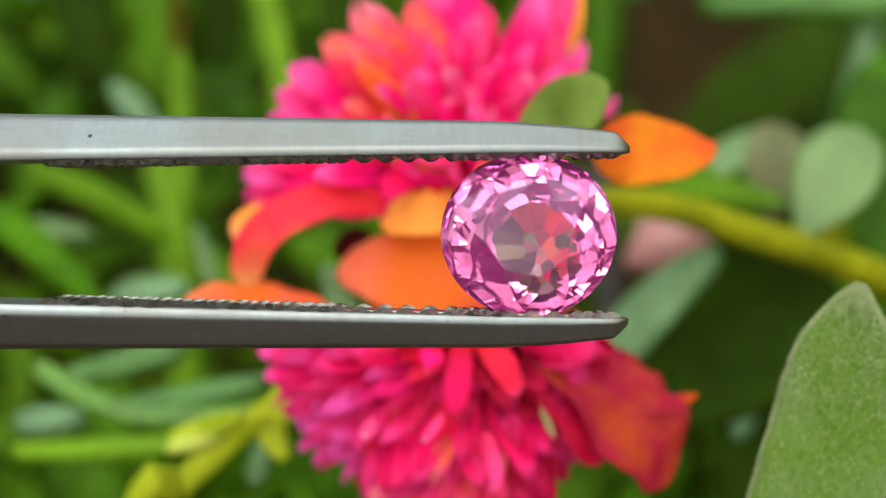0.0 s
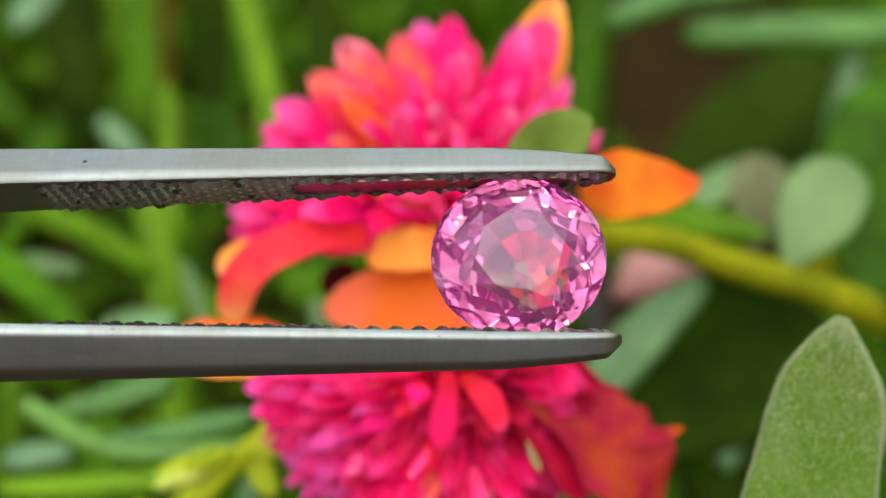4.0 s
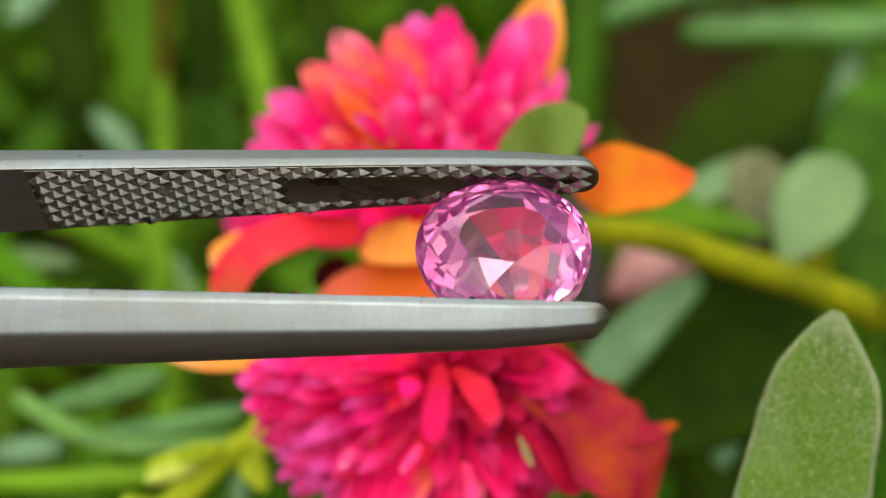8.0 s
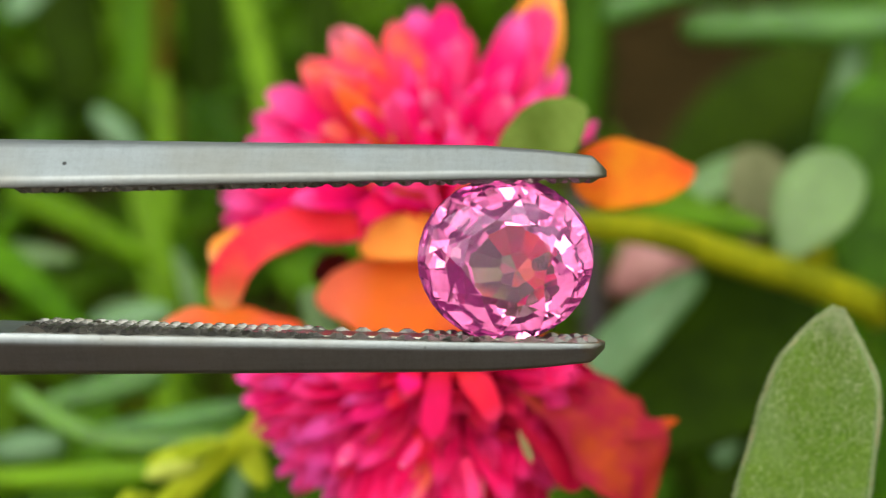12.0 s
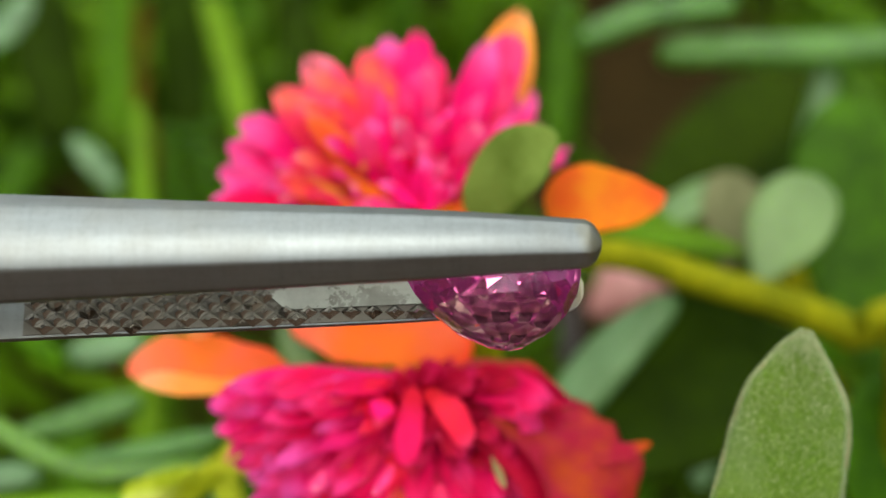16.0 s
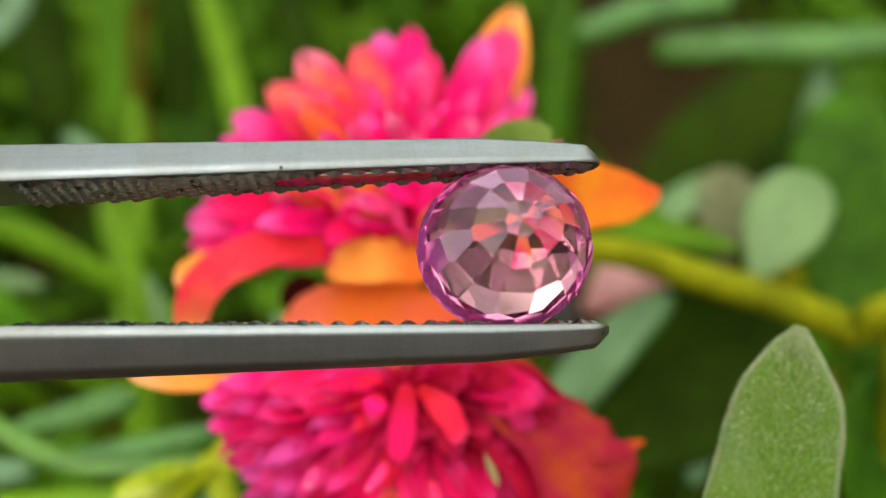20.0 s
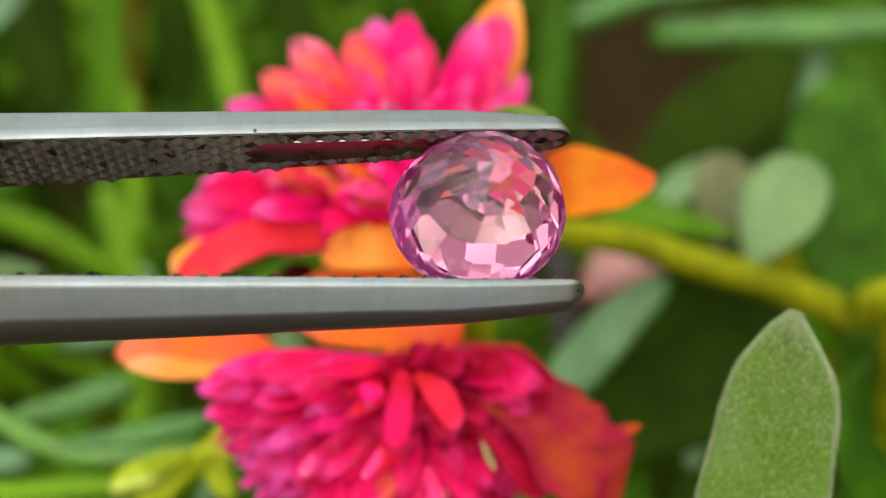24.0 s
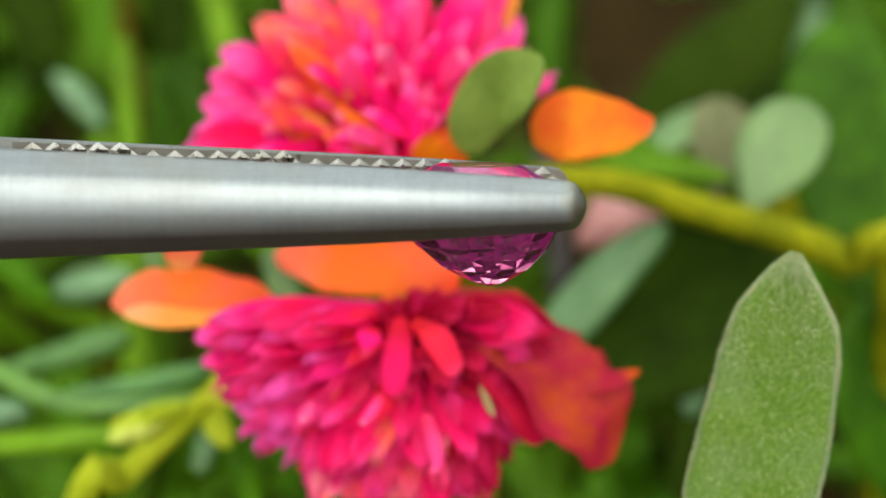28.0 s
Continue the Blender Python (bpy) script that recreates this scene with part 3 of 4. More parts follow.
    section = half + [(-a, b) for a, b in half[-2::-1]]
    for side in (1, -1):
        bm = bmesh.new()
        rings = []
        for x in stations:
            w, th, g = arm_width(x), arm_thick(x), inner_gap(x)
            if x < -100:
                g = max(0.0, inner_gap(-100) * (x + 132) / 32)
            rings.append([bm.verts.new((x * mm, a * w * mm, side * (g + b * th) * mm)) for a, b in section])
        n = len(section)
        for a, b in zip(rings, rings[1:]):
            for j in range(n):
                bm.faces.new((a[j], a[(j + 1) % n], b[(j + 1) % n], b[j]))
        bm.faces.new(rings[0])
        bm.faces.new(rings[-1][::-1])
        me_name = "arm"
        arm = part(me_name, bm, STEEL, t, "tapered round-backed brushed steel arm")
        arm.data.set_sharp_from_angle(angle=radians(38))
        # inner grip face, a thin plate proud of the arm
        bm = bmesh.new()
        xs = [-19.6, -15, -10, -5, 0, 2.4, 3.2, 3.55, 3.8, 3.93]
        rows = []
        for x in xs:
            w, g = arm_width(x) * 0.47, inner_gap(x)
            rows.append([bm.verts.new((x * mm, a * w * mm, side * (g + b) * mm)) for a, b in ((1, 0.02), (0.98, -0.03), (-0.98, -0.03), (-1, 0.02))])
        for a, b in zip(rows, rows[1:]):
            for j in range(4):
                bm.faces.new((a[j], a[(j + 1) % 4], b[(j + 1) % 4], b[j]))
        bm.faces.new(rows[0])
        bm.faces.new(rows[-1][::-1])
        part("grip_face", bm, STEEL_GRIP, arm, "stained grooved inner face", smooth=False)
        # shallow hollow down the middle of the tip
        bm = bmesh.new()
        rows = []
        for i in range(25):
            q = i / 24
            x = -9.3 + 12.3 * q
            w = (arm_width(x) * 0.5 - 0.74) * min(1.0, max(0.12, 1 - (1 - min(1, q / 0.09)) ** 2) ** 0.5, max(0.12, 1 - (1 - min(1, (1 - q) / 0.06)) ** 2) ** 0.5)
            g = inner_gap(x)
            rows.append([bm.verts.new((x * mm, a * w * mm, side * (g - 0.045 - 0.055 * a * a) * mm)) for a in (-1, -0.75, -0.45, -0.15, 0.15, 0.45, 0.75, 1)]
                        + [bm.verts.new((x * mm, a * w * 1.04 * mm, side * (g + 0.01) * mm)) for a in (1, -1)])
        for a, b in zip(rows, rows[1:]):
            for j in range(10):
                bm.faces.new((a[j], a[(j + 1) % 10], b[(j + 1) % 10], b[j]))
        bm.faces.new(rows[0])
        bm.faces.new(rows[-1][::-1])
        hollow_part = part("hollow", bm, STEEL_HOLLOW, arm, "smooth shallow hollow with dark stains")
        hollow_part.data.set_sharp_from_angle(angle=radians(40))
        # knurling: one blunt pyramid on a diamond foot, shared
        bm = bmesh.new()
        foot_ = [bm.verts.new((a * mm, b * mm, 0)) for a, b in ((0.455, 0), (0, 0.335), (-0.455, 0), (0, -0.335))]
        crest = [bm.verts.new((a * mm, b * mm, h * mm)) for a, b, h in ((0.13, 0.03, 0.20), (0.03, 0.10, 0.21), (-0.13, -0.03, 0.21), (-0.03, -0.10, 0.20))]
        for q in range(4):
            bm.faces.new((foot_[q], foot_[(q + 1) % 4], crest[(q + 1) % 4], crest[q]))
        bm.faces.new(crest)
        bm.faces.new(foot_[::-1])
        tooth = finish(bm, "tooth", STEEL_TOOTH, False)
        x, col = -19.2, 0
        while x < 3.4:
            w = arm_width(x) * 0.5
            k = -8
            while k <= 8:
                y = (k + 0.5 * (col % 2)) * 0.68
                rim = abs(y) > w - 0.72
                inside = abs(y) < w - 0.27
                hollow = -9.2 < x < 2.9 and not rim
                if inside and not hollow and (x < -9.2 or rim or x > 2.9):
                    ob = new("tooth", tooth)
                    ob.parent = arm
                    ob.matrix_basis = pose(x * mm, y * mm, side * (inner_gap(x) - 0.03) * mm, 180 if side > 0 else 0)
                k += 1
            x += 0.46
            col += 1
    bm = bmesh.new()
    bmesh.ops.create_cube(bm, size=1.0)
    bmesh.ops.scale(bm, vec=(0.012, 0.0042, 0.0016), verts=bm.verts)
    bmesh.ops.bevel(bm, geom=bm.edges[:], offset=0.0005, segments=2, affect="EDGES")
    bmesh.ops.translate(bm, vec=(-0.128, 0, 0), verts=bm.verts)
    part("weld", bm, STEEL, t, "welded closed end")
    return t


tweezers = build_tweezers()

# ---- flowers ----


def flower(name, base, label, fillers, seed):
    """Returns the flower, its inverse pose and a function that adds one petal, in plan millimetres."""
    rng = random.Random(seed)
    root = spot(base)
    f = thing(name, root, label, "flower", "flowers behind the stone")
    inv = Matrix.Translation(-root)

    def one(start, tip, width, bend, cup, material, facing, widest=0.62, sharp=0.0):
        a, b = spot(start), spot(tip)
        face = (PLAN.to_3x3() @ Vector(facing)).normalized()
        bm = petal_bm((b - a).length, width * 0.001, bend, cup, rng.uniform(0.05, 0.11), rng.uniform(0.03, 0.15), 0.35, rng, widest, sharp)
        part("petal", bm, material, f, "", inv @ toward(a, b, face))

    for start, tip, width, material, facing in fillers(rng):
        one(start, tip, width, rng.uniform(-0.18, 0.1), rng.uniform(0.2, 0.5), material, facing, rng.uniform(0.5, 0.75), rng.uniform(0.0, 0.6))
    return f, inv, one


UP_BASE = (1.57, 92, 3.10)


def upper_fillers(rng):
    out = []
    for i in range(95):
        ang = math.radians(rng.uniform(28, 188))
        reach = rng.uniform(6.5, 11.3) * (1.12 if ang > 2.2 else 0.95)
        near = rng.uniform(1, 9) * (1.15 - reach / 16)
        tip = (UP_BASE[0] - 1.0 + reach * math.cos(ang), UP_BASE[1] - near, UP_BASE[2] + reach * math.sin(ang) * 0.86)
        start = (UP_BASE[0] - 1.5 + rng.uniform(-1.5, 1), UP_BASE[1] + 1.0 - near * 0.6, UP_BASE[2] + rng.uniform(-0.5, 1.0))
        mat = rng.choice([PINK, PINK, PINK, FLAME, PINK] if ang > 1.75 else [PINK, PINK, MAGENTA, PINK, PINK])
        out.append((start, tip, rng.uniform(1.1, 1.9), mat, (rng.uniform(-0.6, 0.6), -1, rng.uniform(-0.1, 0.8))))
    # small curled tips between them, paler or flecked
    for i in range(70):
        ang = math.radians(rng.uniform(35, 185))
        reach = rng.uniform(3.0, 9.0)
        near = 9.2 - reach * 0.55
        at = (UP_BASE[0] - 1.0 + reach * math.cos(ang), UP_BASE[1] - near, UP_BASE[2] + reach * math.sin(ang) * 0.86)
        way = ang + rng.uniform(-0.5, 0.5)
        size = rng.uniform(2.0, 4.0)
        start = (at[0] - size * math.cos(way), at[1] + 1.2, at[2] - size * math.sin(way))
        hot = -8.5 < at[0] < -3.0 and 4.5 < at[2] < 10.5
        mat = rng.choice([ORANGE, FLAME, PEACH, FLAME, ORANGE, BLUSH] if hot else [PINK, BLUSH, PINK, PINK, PINK, MAGENTA, PINK])
        out.append((start, at, rng.uniform(0.5, 1.0), mat, (rng.uniform(-0.6, 0.6), -1, rng.uniform(-0.1, 0.8))))
    return out


upper_flower, _, upper_petal = flower("purslane_flower", UP_BASE, "double pink and orange purslane flower facing up, out of focus",
                                          upper_fillers, 3)
upper_petal((-1.48, 91, 6.44), (-6.37, 91, 13.91), 2.6, -0.08, 0.35, FLAME, (0, -1, 0.3))
upper_petal((-2.83, 91, 6.1), (-7.75, 88, 11.37), 2.8, -0.08, 0.35, FLAME, (0, -1, 0.3))
upper_petal((-3.17, 91, 6.44), (-6.73, 87, 10.73), 2.0, -0.08, 0.35, FLAME, (0, -1, 0.3))
upper_petal((-3.5, 91, 5.76), (-10.02, 89, 9.82), 2.4, -0.08, 0.35, PINK, (0, -1, 0.3))
upper_petal((-4.18, 91, 5.09), (-11.06, 90, 8.46), 2.3, -0.08, 0.35, PINK, (0, -1, 0.3))
upper_petal((-4.18, 91, 4.41), (-11.34, 89, 6.79), 2.3, -0.08, 0.35, PINK, (0, -1, 0.3))
upper_petal((-4.18, 91, 4.08), (-11.7, 88, 4.92), 2.2, -0.08, 0.35, PINK, (0, -1, 0.3))
upper_petal((-0.47, 91, 6.1), (-2.8, 90, 13.96), 2.4, -0.08, 0.35, FLAME, (0, -1, 0.3))
upper_petal((-0.13, 91, 6.44), (-1.58, 91, 14.99), 2.4, -0.08, 0.35, PINK, (0, -1, 0.3))
upper_petal((0.54, 91, 6.77), (0.27, 90, 15.09), 2.2, -0.08, 0.35, PINK, (0, -1, 0.3))
upper_petal((0.71, 91, 6.77), (1.38, 89, 13.35), 1.9, -0.08, 0.35, MAGENTA, (0, -1, 0.3))
upper_petal((1.89, 91, 6.1), (4.74, 89, 14.27), 2.4, -0.08, 0.5, PINK, (0.3, -1, 0.2))
upper_petal((4.12, 92, 8.21), (6.64, 91.5, 16.63), 3.9, -0.05, 0.4, PEACH, (0, -1, 0.2), 0.5, 0.4)
upper_petal((4.3, 90.6, 8.6), (6.05, 90, 14.9), 2.4, -0.06, 0.4, BLUSH, (0, -1, 0.2))
upper_petal((3.23, 91, 5.42), (7.21, 91, 11.76), 2.4, -0.08, 0.35, PINK, (0, -1, 0.3))
upper_petal((2.56, 91, 5.76), (5.7, 90, 13.36), 2.6, -0.08, 0.35, MAGENTA, (0, -1, 0.3))
upper_petal((-4.85, 91, 3.4), (-12.67, 88, 3.62), 2.4, -0.08, 0.35, PINK, (0, -1, 0.3))
upper_petal((-4.85, 91, 2.73), (-12.58, 88, 2.25), 2.4, -0.08, 0.35, PINK, (0, -1, 0.3))
upper_petal((-6.2, 91, 1.89), (-12.95, 87, 0.29), 2.2, -0.08, 0.35, ORANGE, (0, -1, 0.3))
upper_petal((-5.53, 91, 2.39), (-11.59, 86, 0.67), 2.4, -0.08, 0.35, MAGENTA, (0, -1, 0.3))
upper_petal((-4.51, 91, 3.74), (-10.83, 85, 4.44), 2.4, -0.08, 0.35, MAGENTA, (0, -1, 0.3))
upper_petal((-1.82, 91, 6.1), (-5.86, 86, 10.22), 2.0, -0.08, 0.35, FLAME, (0, -1, 0.3))
upper_petal((-1.48, 91, 6.77), (-4.16, 87, 10.66), 1.7, -0.08, 0.35, FLAME, (0, -1, 0.3))
upper_petal((-1.82, 91, 5.76), (-4.12, 83, 8.02), 1.2, -0.08, 0.35, PINK, (0, -1, 0.3))
upper_petal((-3.5, 91, 4.41), (-6.88, 83, 5.87), 1.2, -0.08, 0.35, FLAME, (0, -1, 0.3))
upper_petal((-3.5, 91, 3.07), (-7.41, 82, 3.37), 1.8, -0.08, 0.35, PINK, (0, -1, 0.3))
upper_petal((-1.48, 91, 3.74), (-4.07, 82, 2.61), 1.8, -0.08, 0.35, MAGENTA, (0, -1, 0.3))
upper_petal((-4.85, 91, 2.39), (-9.77, 84, 1.9), 2.6, -0.08, 0.35, PINK, (0, -1, 0.3))
upper_petal((-2.16, 91, 2.73), (-6.92, 83.5, 1.42), 2.6, -0.08, 0.35, PINK, (0, -1, 0.3))
upper_petal((2.1, 86, 1.46), (2.43, 84, 4.39), 3.0, -0.08, 0.35, AMBER, (0, -1, 0.3))
upper_petal((-2.16, 91, 5.76), (-5.38, 84.5, 9.1), 1.7, -0.08, 0.35, ORANGE, (0, -1, 0.3))
upper_petal((-2.83, 91, 5.09), (-6.03, 84, 7.34), 1.4, -0.08, 0.35, FLAME, (0, -1, 0.3))
upper_petal((0.53, 90, 8.36), (1.01, 88, 12.41), 1.6, -0.08, 0.35, BLUSH, (0, -1, 0.3))
upper_petal((0.19, 86, 7.04), (-0.74, 83, 8.94), 1.2, -0.08, 0.35, BLUSH, (0, -1, 0.3))
upper_petal((-1.72, 86, 6.4), (-2.89, 83, 8.33), 1.1, -0.08, 0.35, BLUSH, (0, -1, 0.3))
upper_petal((2.45, 87, 6.8), (3.65, 85, 8.84), 1.2, -0.08, 0.35, BLUSH, (0, -1, 0.3))
upper_petal((-0.76, 85, 3.81), (-2.55, 82, 4.28), 1.2, -0.08, 0.35, BLUSH, (0, -1, 0.3))

for points, widths, material, facing in [
    ([(7.52, 84.5, 3.63), (8.78, 84, 4.23), (10.96, 83.5, 4.3), (12.83, 83.5, 4.49), (13.96, 84, 4.85)], (2.8, 4.2, 3.9, 2.2, 0.44), AMBER, (0.1, -1, 0.4)),
    ([(-4.51, 86, 1.5), (-7.01, 84.5, 1.8), (-9.58, 83.5, 0.91), (-11.4, 83.5, -0.75), (-12.09, 84.5, -2.94)], (1.6, 2.2, 2.2, 2.2, 1.6), CURL, (0.2, -1, 0.4)),
    ([(-11.2, 88, 1.6), (-12.2, 87, 0.4), (-13.0, 86.5, -0.4)], (1.0, 1.9, 1.2), PEACH, (0, -1, 0.4)),
    ([(1.47, 86.5, 0.35), (-0.76, 86, 0.92), (-3, 85.5, 0.83), (-4.59, 86, 0.51)], (1.9, 3.1, 2.9, 1.4), PEACH, (0, -0.9, 0.6)),
    # dark maroon piece set into the dark red hole under the flower
    ([(-7.55, 91, -1.48), (-6.71, 91, -0.71), (-5.53, 91, 0.03)], (0.81, 1.5, 1.2), MAROON, (0, -1, 0.2)),
]:
    strip(upper_flower, "petal", points, widths, 0.28, material, facing, 0.12, 0.10, seed=len(widths))

LOW_BASE = (0.51, 86, -5.38)


def lower_fillers(rng):
    out = []
    layers = [(48, 10.2, 11.4, 0.26, 0.5, 2.0, 2.9), (44, 8.8, 10.6, 0.38, 0.9, 1.8, 2.7), (34, 7.0, 9.2, 0.52, 1.2, 1.6, 2.4),
              (22, 5.0, 7.4, 0.66, 1.6, 1.4, 2.1), (14, 3.2, 5.2, 0.8, 2.4, 1.2, 1.7)]
    for count, least, most, lean, step, thin, broad in layers:
        for i in range(count):
            ang = math.radians(183 + 175 * (i + rng.uniform(-0.6, 0.6)) / count)
            side, fall = math.cos(ang), math.sin(ang)
            reach = rng.uniform(least, most) * (0.78 if side > 0.85 else 0.9 if side > 0.45 else 1)
            near = step + reach * lean * rng.uniform(0.92, 1.08)
            tip = (LOW_BASE[0] - 0.5 + reach * side, LOW_BASE[1] - near, LOW_BASE[2] + reach * (0.93 - 0.12 * fall) * fall + 0.2)
            back = rng.uniform(0.05, 0.2)
            start = (LOW_BASE[0] + reach * back * side, LOW_BASE[1] - 0.3 - near * back, LOW_BASE[2] + reach * back * fall)
            # darker crimson on the right puts that side's shade into the petals
            if side > 0.30:
                mat = rng.choice([SHADED_RED, MAGENTA, SHADED_RED])
            elif side < -0.62:
                mat = rng.choice([MAGENTA, LILAC, MAGENTA])
            else:
                mat = rng.choice([MAGENTA, ROSE, ROSE, MAGENTA, FLAME if fall < -0.75 and reach > 6 else ROSE, FLAME if fall < -0.75 and reach > 6 else MAGENTA])
            if reach < 4.6:
                mat = rng.choice([SHADED_RED, ROSE])
            facing = (0.35 * side + rng.uniform(-0.25, 0.25), -0.9, 0.45 + 0.2 * fall + rng.uniform(-0.2, 0.2))
            out.append((start, tip, rng.uniform(thin, broad), mat, facing))
    # crowded heart, its shade put into the petals' dark crimson
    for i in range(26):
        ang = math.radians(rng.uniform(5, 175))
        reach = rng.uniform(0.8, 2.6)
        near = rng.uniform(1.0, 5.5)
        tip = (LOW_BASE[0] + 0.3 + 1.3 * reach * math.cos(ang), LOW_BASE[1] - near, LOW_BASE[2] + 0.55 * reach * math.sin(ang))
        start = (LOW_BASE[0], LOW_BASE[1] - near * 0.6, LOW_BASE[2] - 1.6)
        out.append((start, tip, rng.uniform(0.9, 1.6), SHADED_RED, (rng.uniform(-0.5, 0.5), -0.9, rng.uniform(0.0, 0.8))))
    return out


lower_flower, inv_l, _ = flower("purslane_flower", LOW_BASE, "double magenta purslane flower with orange outer petals, out of focus",
                                          lower_fillers, 5)
for points, widths, material, facing in [
    ([(3.11, 87.5, -4.6), (-0.13, 87.5, -2.9), (-4.02, 87, -2.3), (-5.97, 87.2, -2.3), (-7.17, 87.5, -2.4)], (3.4, 4.9, 4.4, 2.9, 1.3), ORANGE, (0, -1, 0.3)),
    ([(-6.15, 85.5, -6.12), (-8.99, 85.5, -5.06), (-12.48, 86, -4.5), (-15.02, 86.3, -4.56), (-16.26, 86.5, -4.83)], (1.6, 3.2, 3.3, 2.7, 1.3), ORANGE, (0, -1, 0.6)),
    ([(-7.94, 85, -5.75), (-11.08, 84.6, -5.75), (-13.58, 84.8, -5.5), (-15.4, 85.3, -5.25)], (0.94, 1.5, 1.7, 0.94), PEACH, (0, -0.7, 0.9)),
    ([(2.66, 85, -4.63), (5.28, 83.5, -6.24), (7.88, 82.5, -8.84), (10.16, 82.3, -11.56), (11.34, 83, -13.58)], (2.4, 4.6, 5.8, 5.8, 3.6), SCARLET, (0.5, -0.9, 0.5)),
    ([(2.7, 84, -5.7), (4.7, 82.4, -7.8), (6.4, 81.2, -10.4), (7.3, 81.0, -12.4)], (1.8, 3.1, 3.3, 2.2), SHADED_RED, (0.4, -0.9, 0.5)),
    ([(9.76, 83, -9.44), (11.42, 82.6, -9.32), (12.81, 82.4, -8.8)], (1.8, 1.2, 0.19), SCARLET, (0, -1, 0.5)),
    ([(-0.05, 80, -5.46), (-0.15, 79, -7.33), (-0.55, 78.6, -9.41)], (0.7, 1.5, 1.1), MAGENTA, (0, -0.9, 0.5)),
    ([(0.67, 79.5, -5.65), (1.89, 78.5, -6.71), (2.78, 78, -8.39)], (0.7, 1.5, 1.2), ROSE, (-0.2, -0.9, 0.5)),
    ([(-5.47, 83, -6.26), (-8.08, 82.6, -6.31), (-11.09, 83, -6.62)], (1.6, 2.0, 0.8), LILAC, (0, -0.9, 0.6)),
    ([(-6.4, 83, -7.0), (-8.6, 82.6, -7.4), (-10.8, 83, -7.9)], (1.2, 1.6, 0.9), PINK, (0, -0.9, 0.6)),
    ([(-1.41, 79.5, -6.06), (-1.63, 79, -6.47), (-1.85, 78.8, -7.09)], (0.88, 1.2, 0.47), PINK, (0, -0.9, 0.5)),
    ([(-1.03, 78, -9.33), (-1.45, 77.5, -10.03), (-2.04, 77.3, -10.73)], (0.4, 0.63, 0.29), BLUSH, (0, -0.9, 0.5)),
    ([(1.19, 78, -10.3), (1.76, 77.5, -12.35), (1.54, 77.3, -13.27)], (0.57, 0.75, 0.29), BLUSH, (0, -0.9, 0.5)),
    ([(-4.64, 78.5, -9.61), (-4.86, 78, -10.22), (-5.17, 77.9, -10.63)], (0.29, 0.64, 0.29), BLUSH, (0, -0.9, 0.5)),
]:
    strip(lower_flower, "petal", points, widths, 0.28, material, facing, 0.10, 0.22, seed=len(widths) + int(points[0][0] * 10))


# ---- plants ----


def blade(plant, inv, base, tip, width, thick, material, facing=(0, -1, 0.3), bend=0.0, fold=0.0, blunt=0.5, widest=0.55, label=""):
    a, b = spot(base), spot(tip)
    face = (PLAN.to_3x3() @ Vector(facing)).normalized()
    return part("leaf", leaf_bm((b - a).length, width * 0.001, thick * 0.001, bend, fold, blunt, widest), material, plant, label, inv @ toward(a, b, face))


def stem(plant, points, radius, material, name="stem", label=""):
    loc = plant.location
    pts = smooth_line([spot(p) - loc for p in points[:-1]] + [Vector(points[-1]) - loc] if len(points[-1]) == 3 and points[-1][2] == -0.004 else [spot(p) - loc for p in points])
    n = len(pts)
    r = [radius * 0.001 * (0.8 + 0.35 * i / (n - 1)) for i in range(n)]
    return part(name, tube_bm(pts, r), material, plant, label)


def plant(name, foot, label):
    p = thing(name, Vector(foot), label, "plant", "garden plants behind the stone")
    return p, Matrix.Translation(-Vector(foot))


# sharp downy leaf beside the flowers
near_plant, inv_n = plant("purslane_plant", (0.022, 0.062, 0.0), "succulent purslane stalk bearing one sharp downy green leaf")
near_line = [(15.14, 71.5, -19.66), (15.42, 71.4, -17.54), (15.96, 71.2, -14.35), (16.75, 71, -11.22), (17.32, 70.7, -8.26), (17.57, 70.5, -6.68), (17.72, 70.2, -5.1), (17.87, 69.9, -3.79), (18.0, 69.7, -3.01), (18.12, 69.5, -2.44)]
near_wide = (1.3, 3.9, 5.8, 6.0, 5.55, 5.25, 4.4, 2.7, 1.5, 0.4)
near_leaf = strip(near_plant, "leaf", near_line, near_wide, 1.3, LEAF_FUZZ, (-0.12, -1, 0.2), 0.05, 0.035, 0.05, "thick downy green leaf with a dry brown rim")
stem(near_plant, [(15.54, 71, -22.84), (16.24, 73, -31.32), (0.022, 0.062, -0.004)], 1.1, OLIVE)

near_line_m = smooth_line([spot(p) - near_plant.location for p in near_line], 7)
near_wide_m = [v.x * 0.0005 for v in smooth_line([Vector((w, 0, 0)) for w in near_wide], 7)]
near_face = (PLAN.to_3x3() @ Vector((-0.12, -1, 0.2))).normalized()
edge_l, edge_r = [], []
for i, p in enumerate(near_line_m):
    d = (near_line_m[min(i + 1, len(near_line_m) - 1)] - near_line_m[max(i - 1, 0)]).normalized()
    across = d.cross(near_face).normalized()
    lift = across.cross(d) * near_wide_m[i] * 0.2
    edge_r.append(p + across * near_wide_m[i] * 0.985 + lift)
    edge_l.append(p - across * near_wide_m[i] * 0.985 + lift)
rim_line = smooth_line(edge_l + edge_r[::-1], 3)
leaf_middle = near_line_m[len(near_line_m) // 2]
part("rim", tube_bm(rim_line, [0.00003 + 0.00006 * noise.noise(c * 2500) for c in rim_line], 6), RIM, near_leaf, "dry brown rim")

hairs = bmesh.new()
hair_rng = random.Random(4)
for i in range(len(rim_line) - 1):
    for k in range(12):
        c = rim_line[i].lerp(rim_line[i + 1], hair_rng.random())
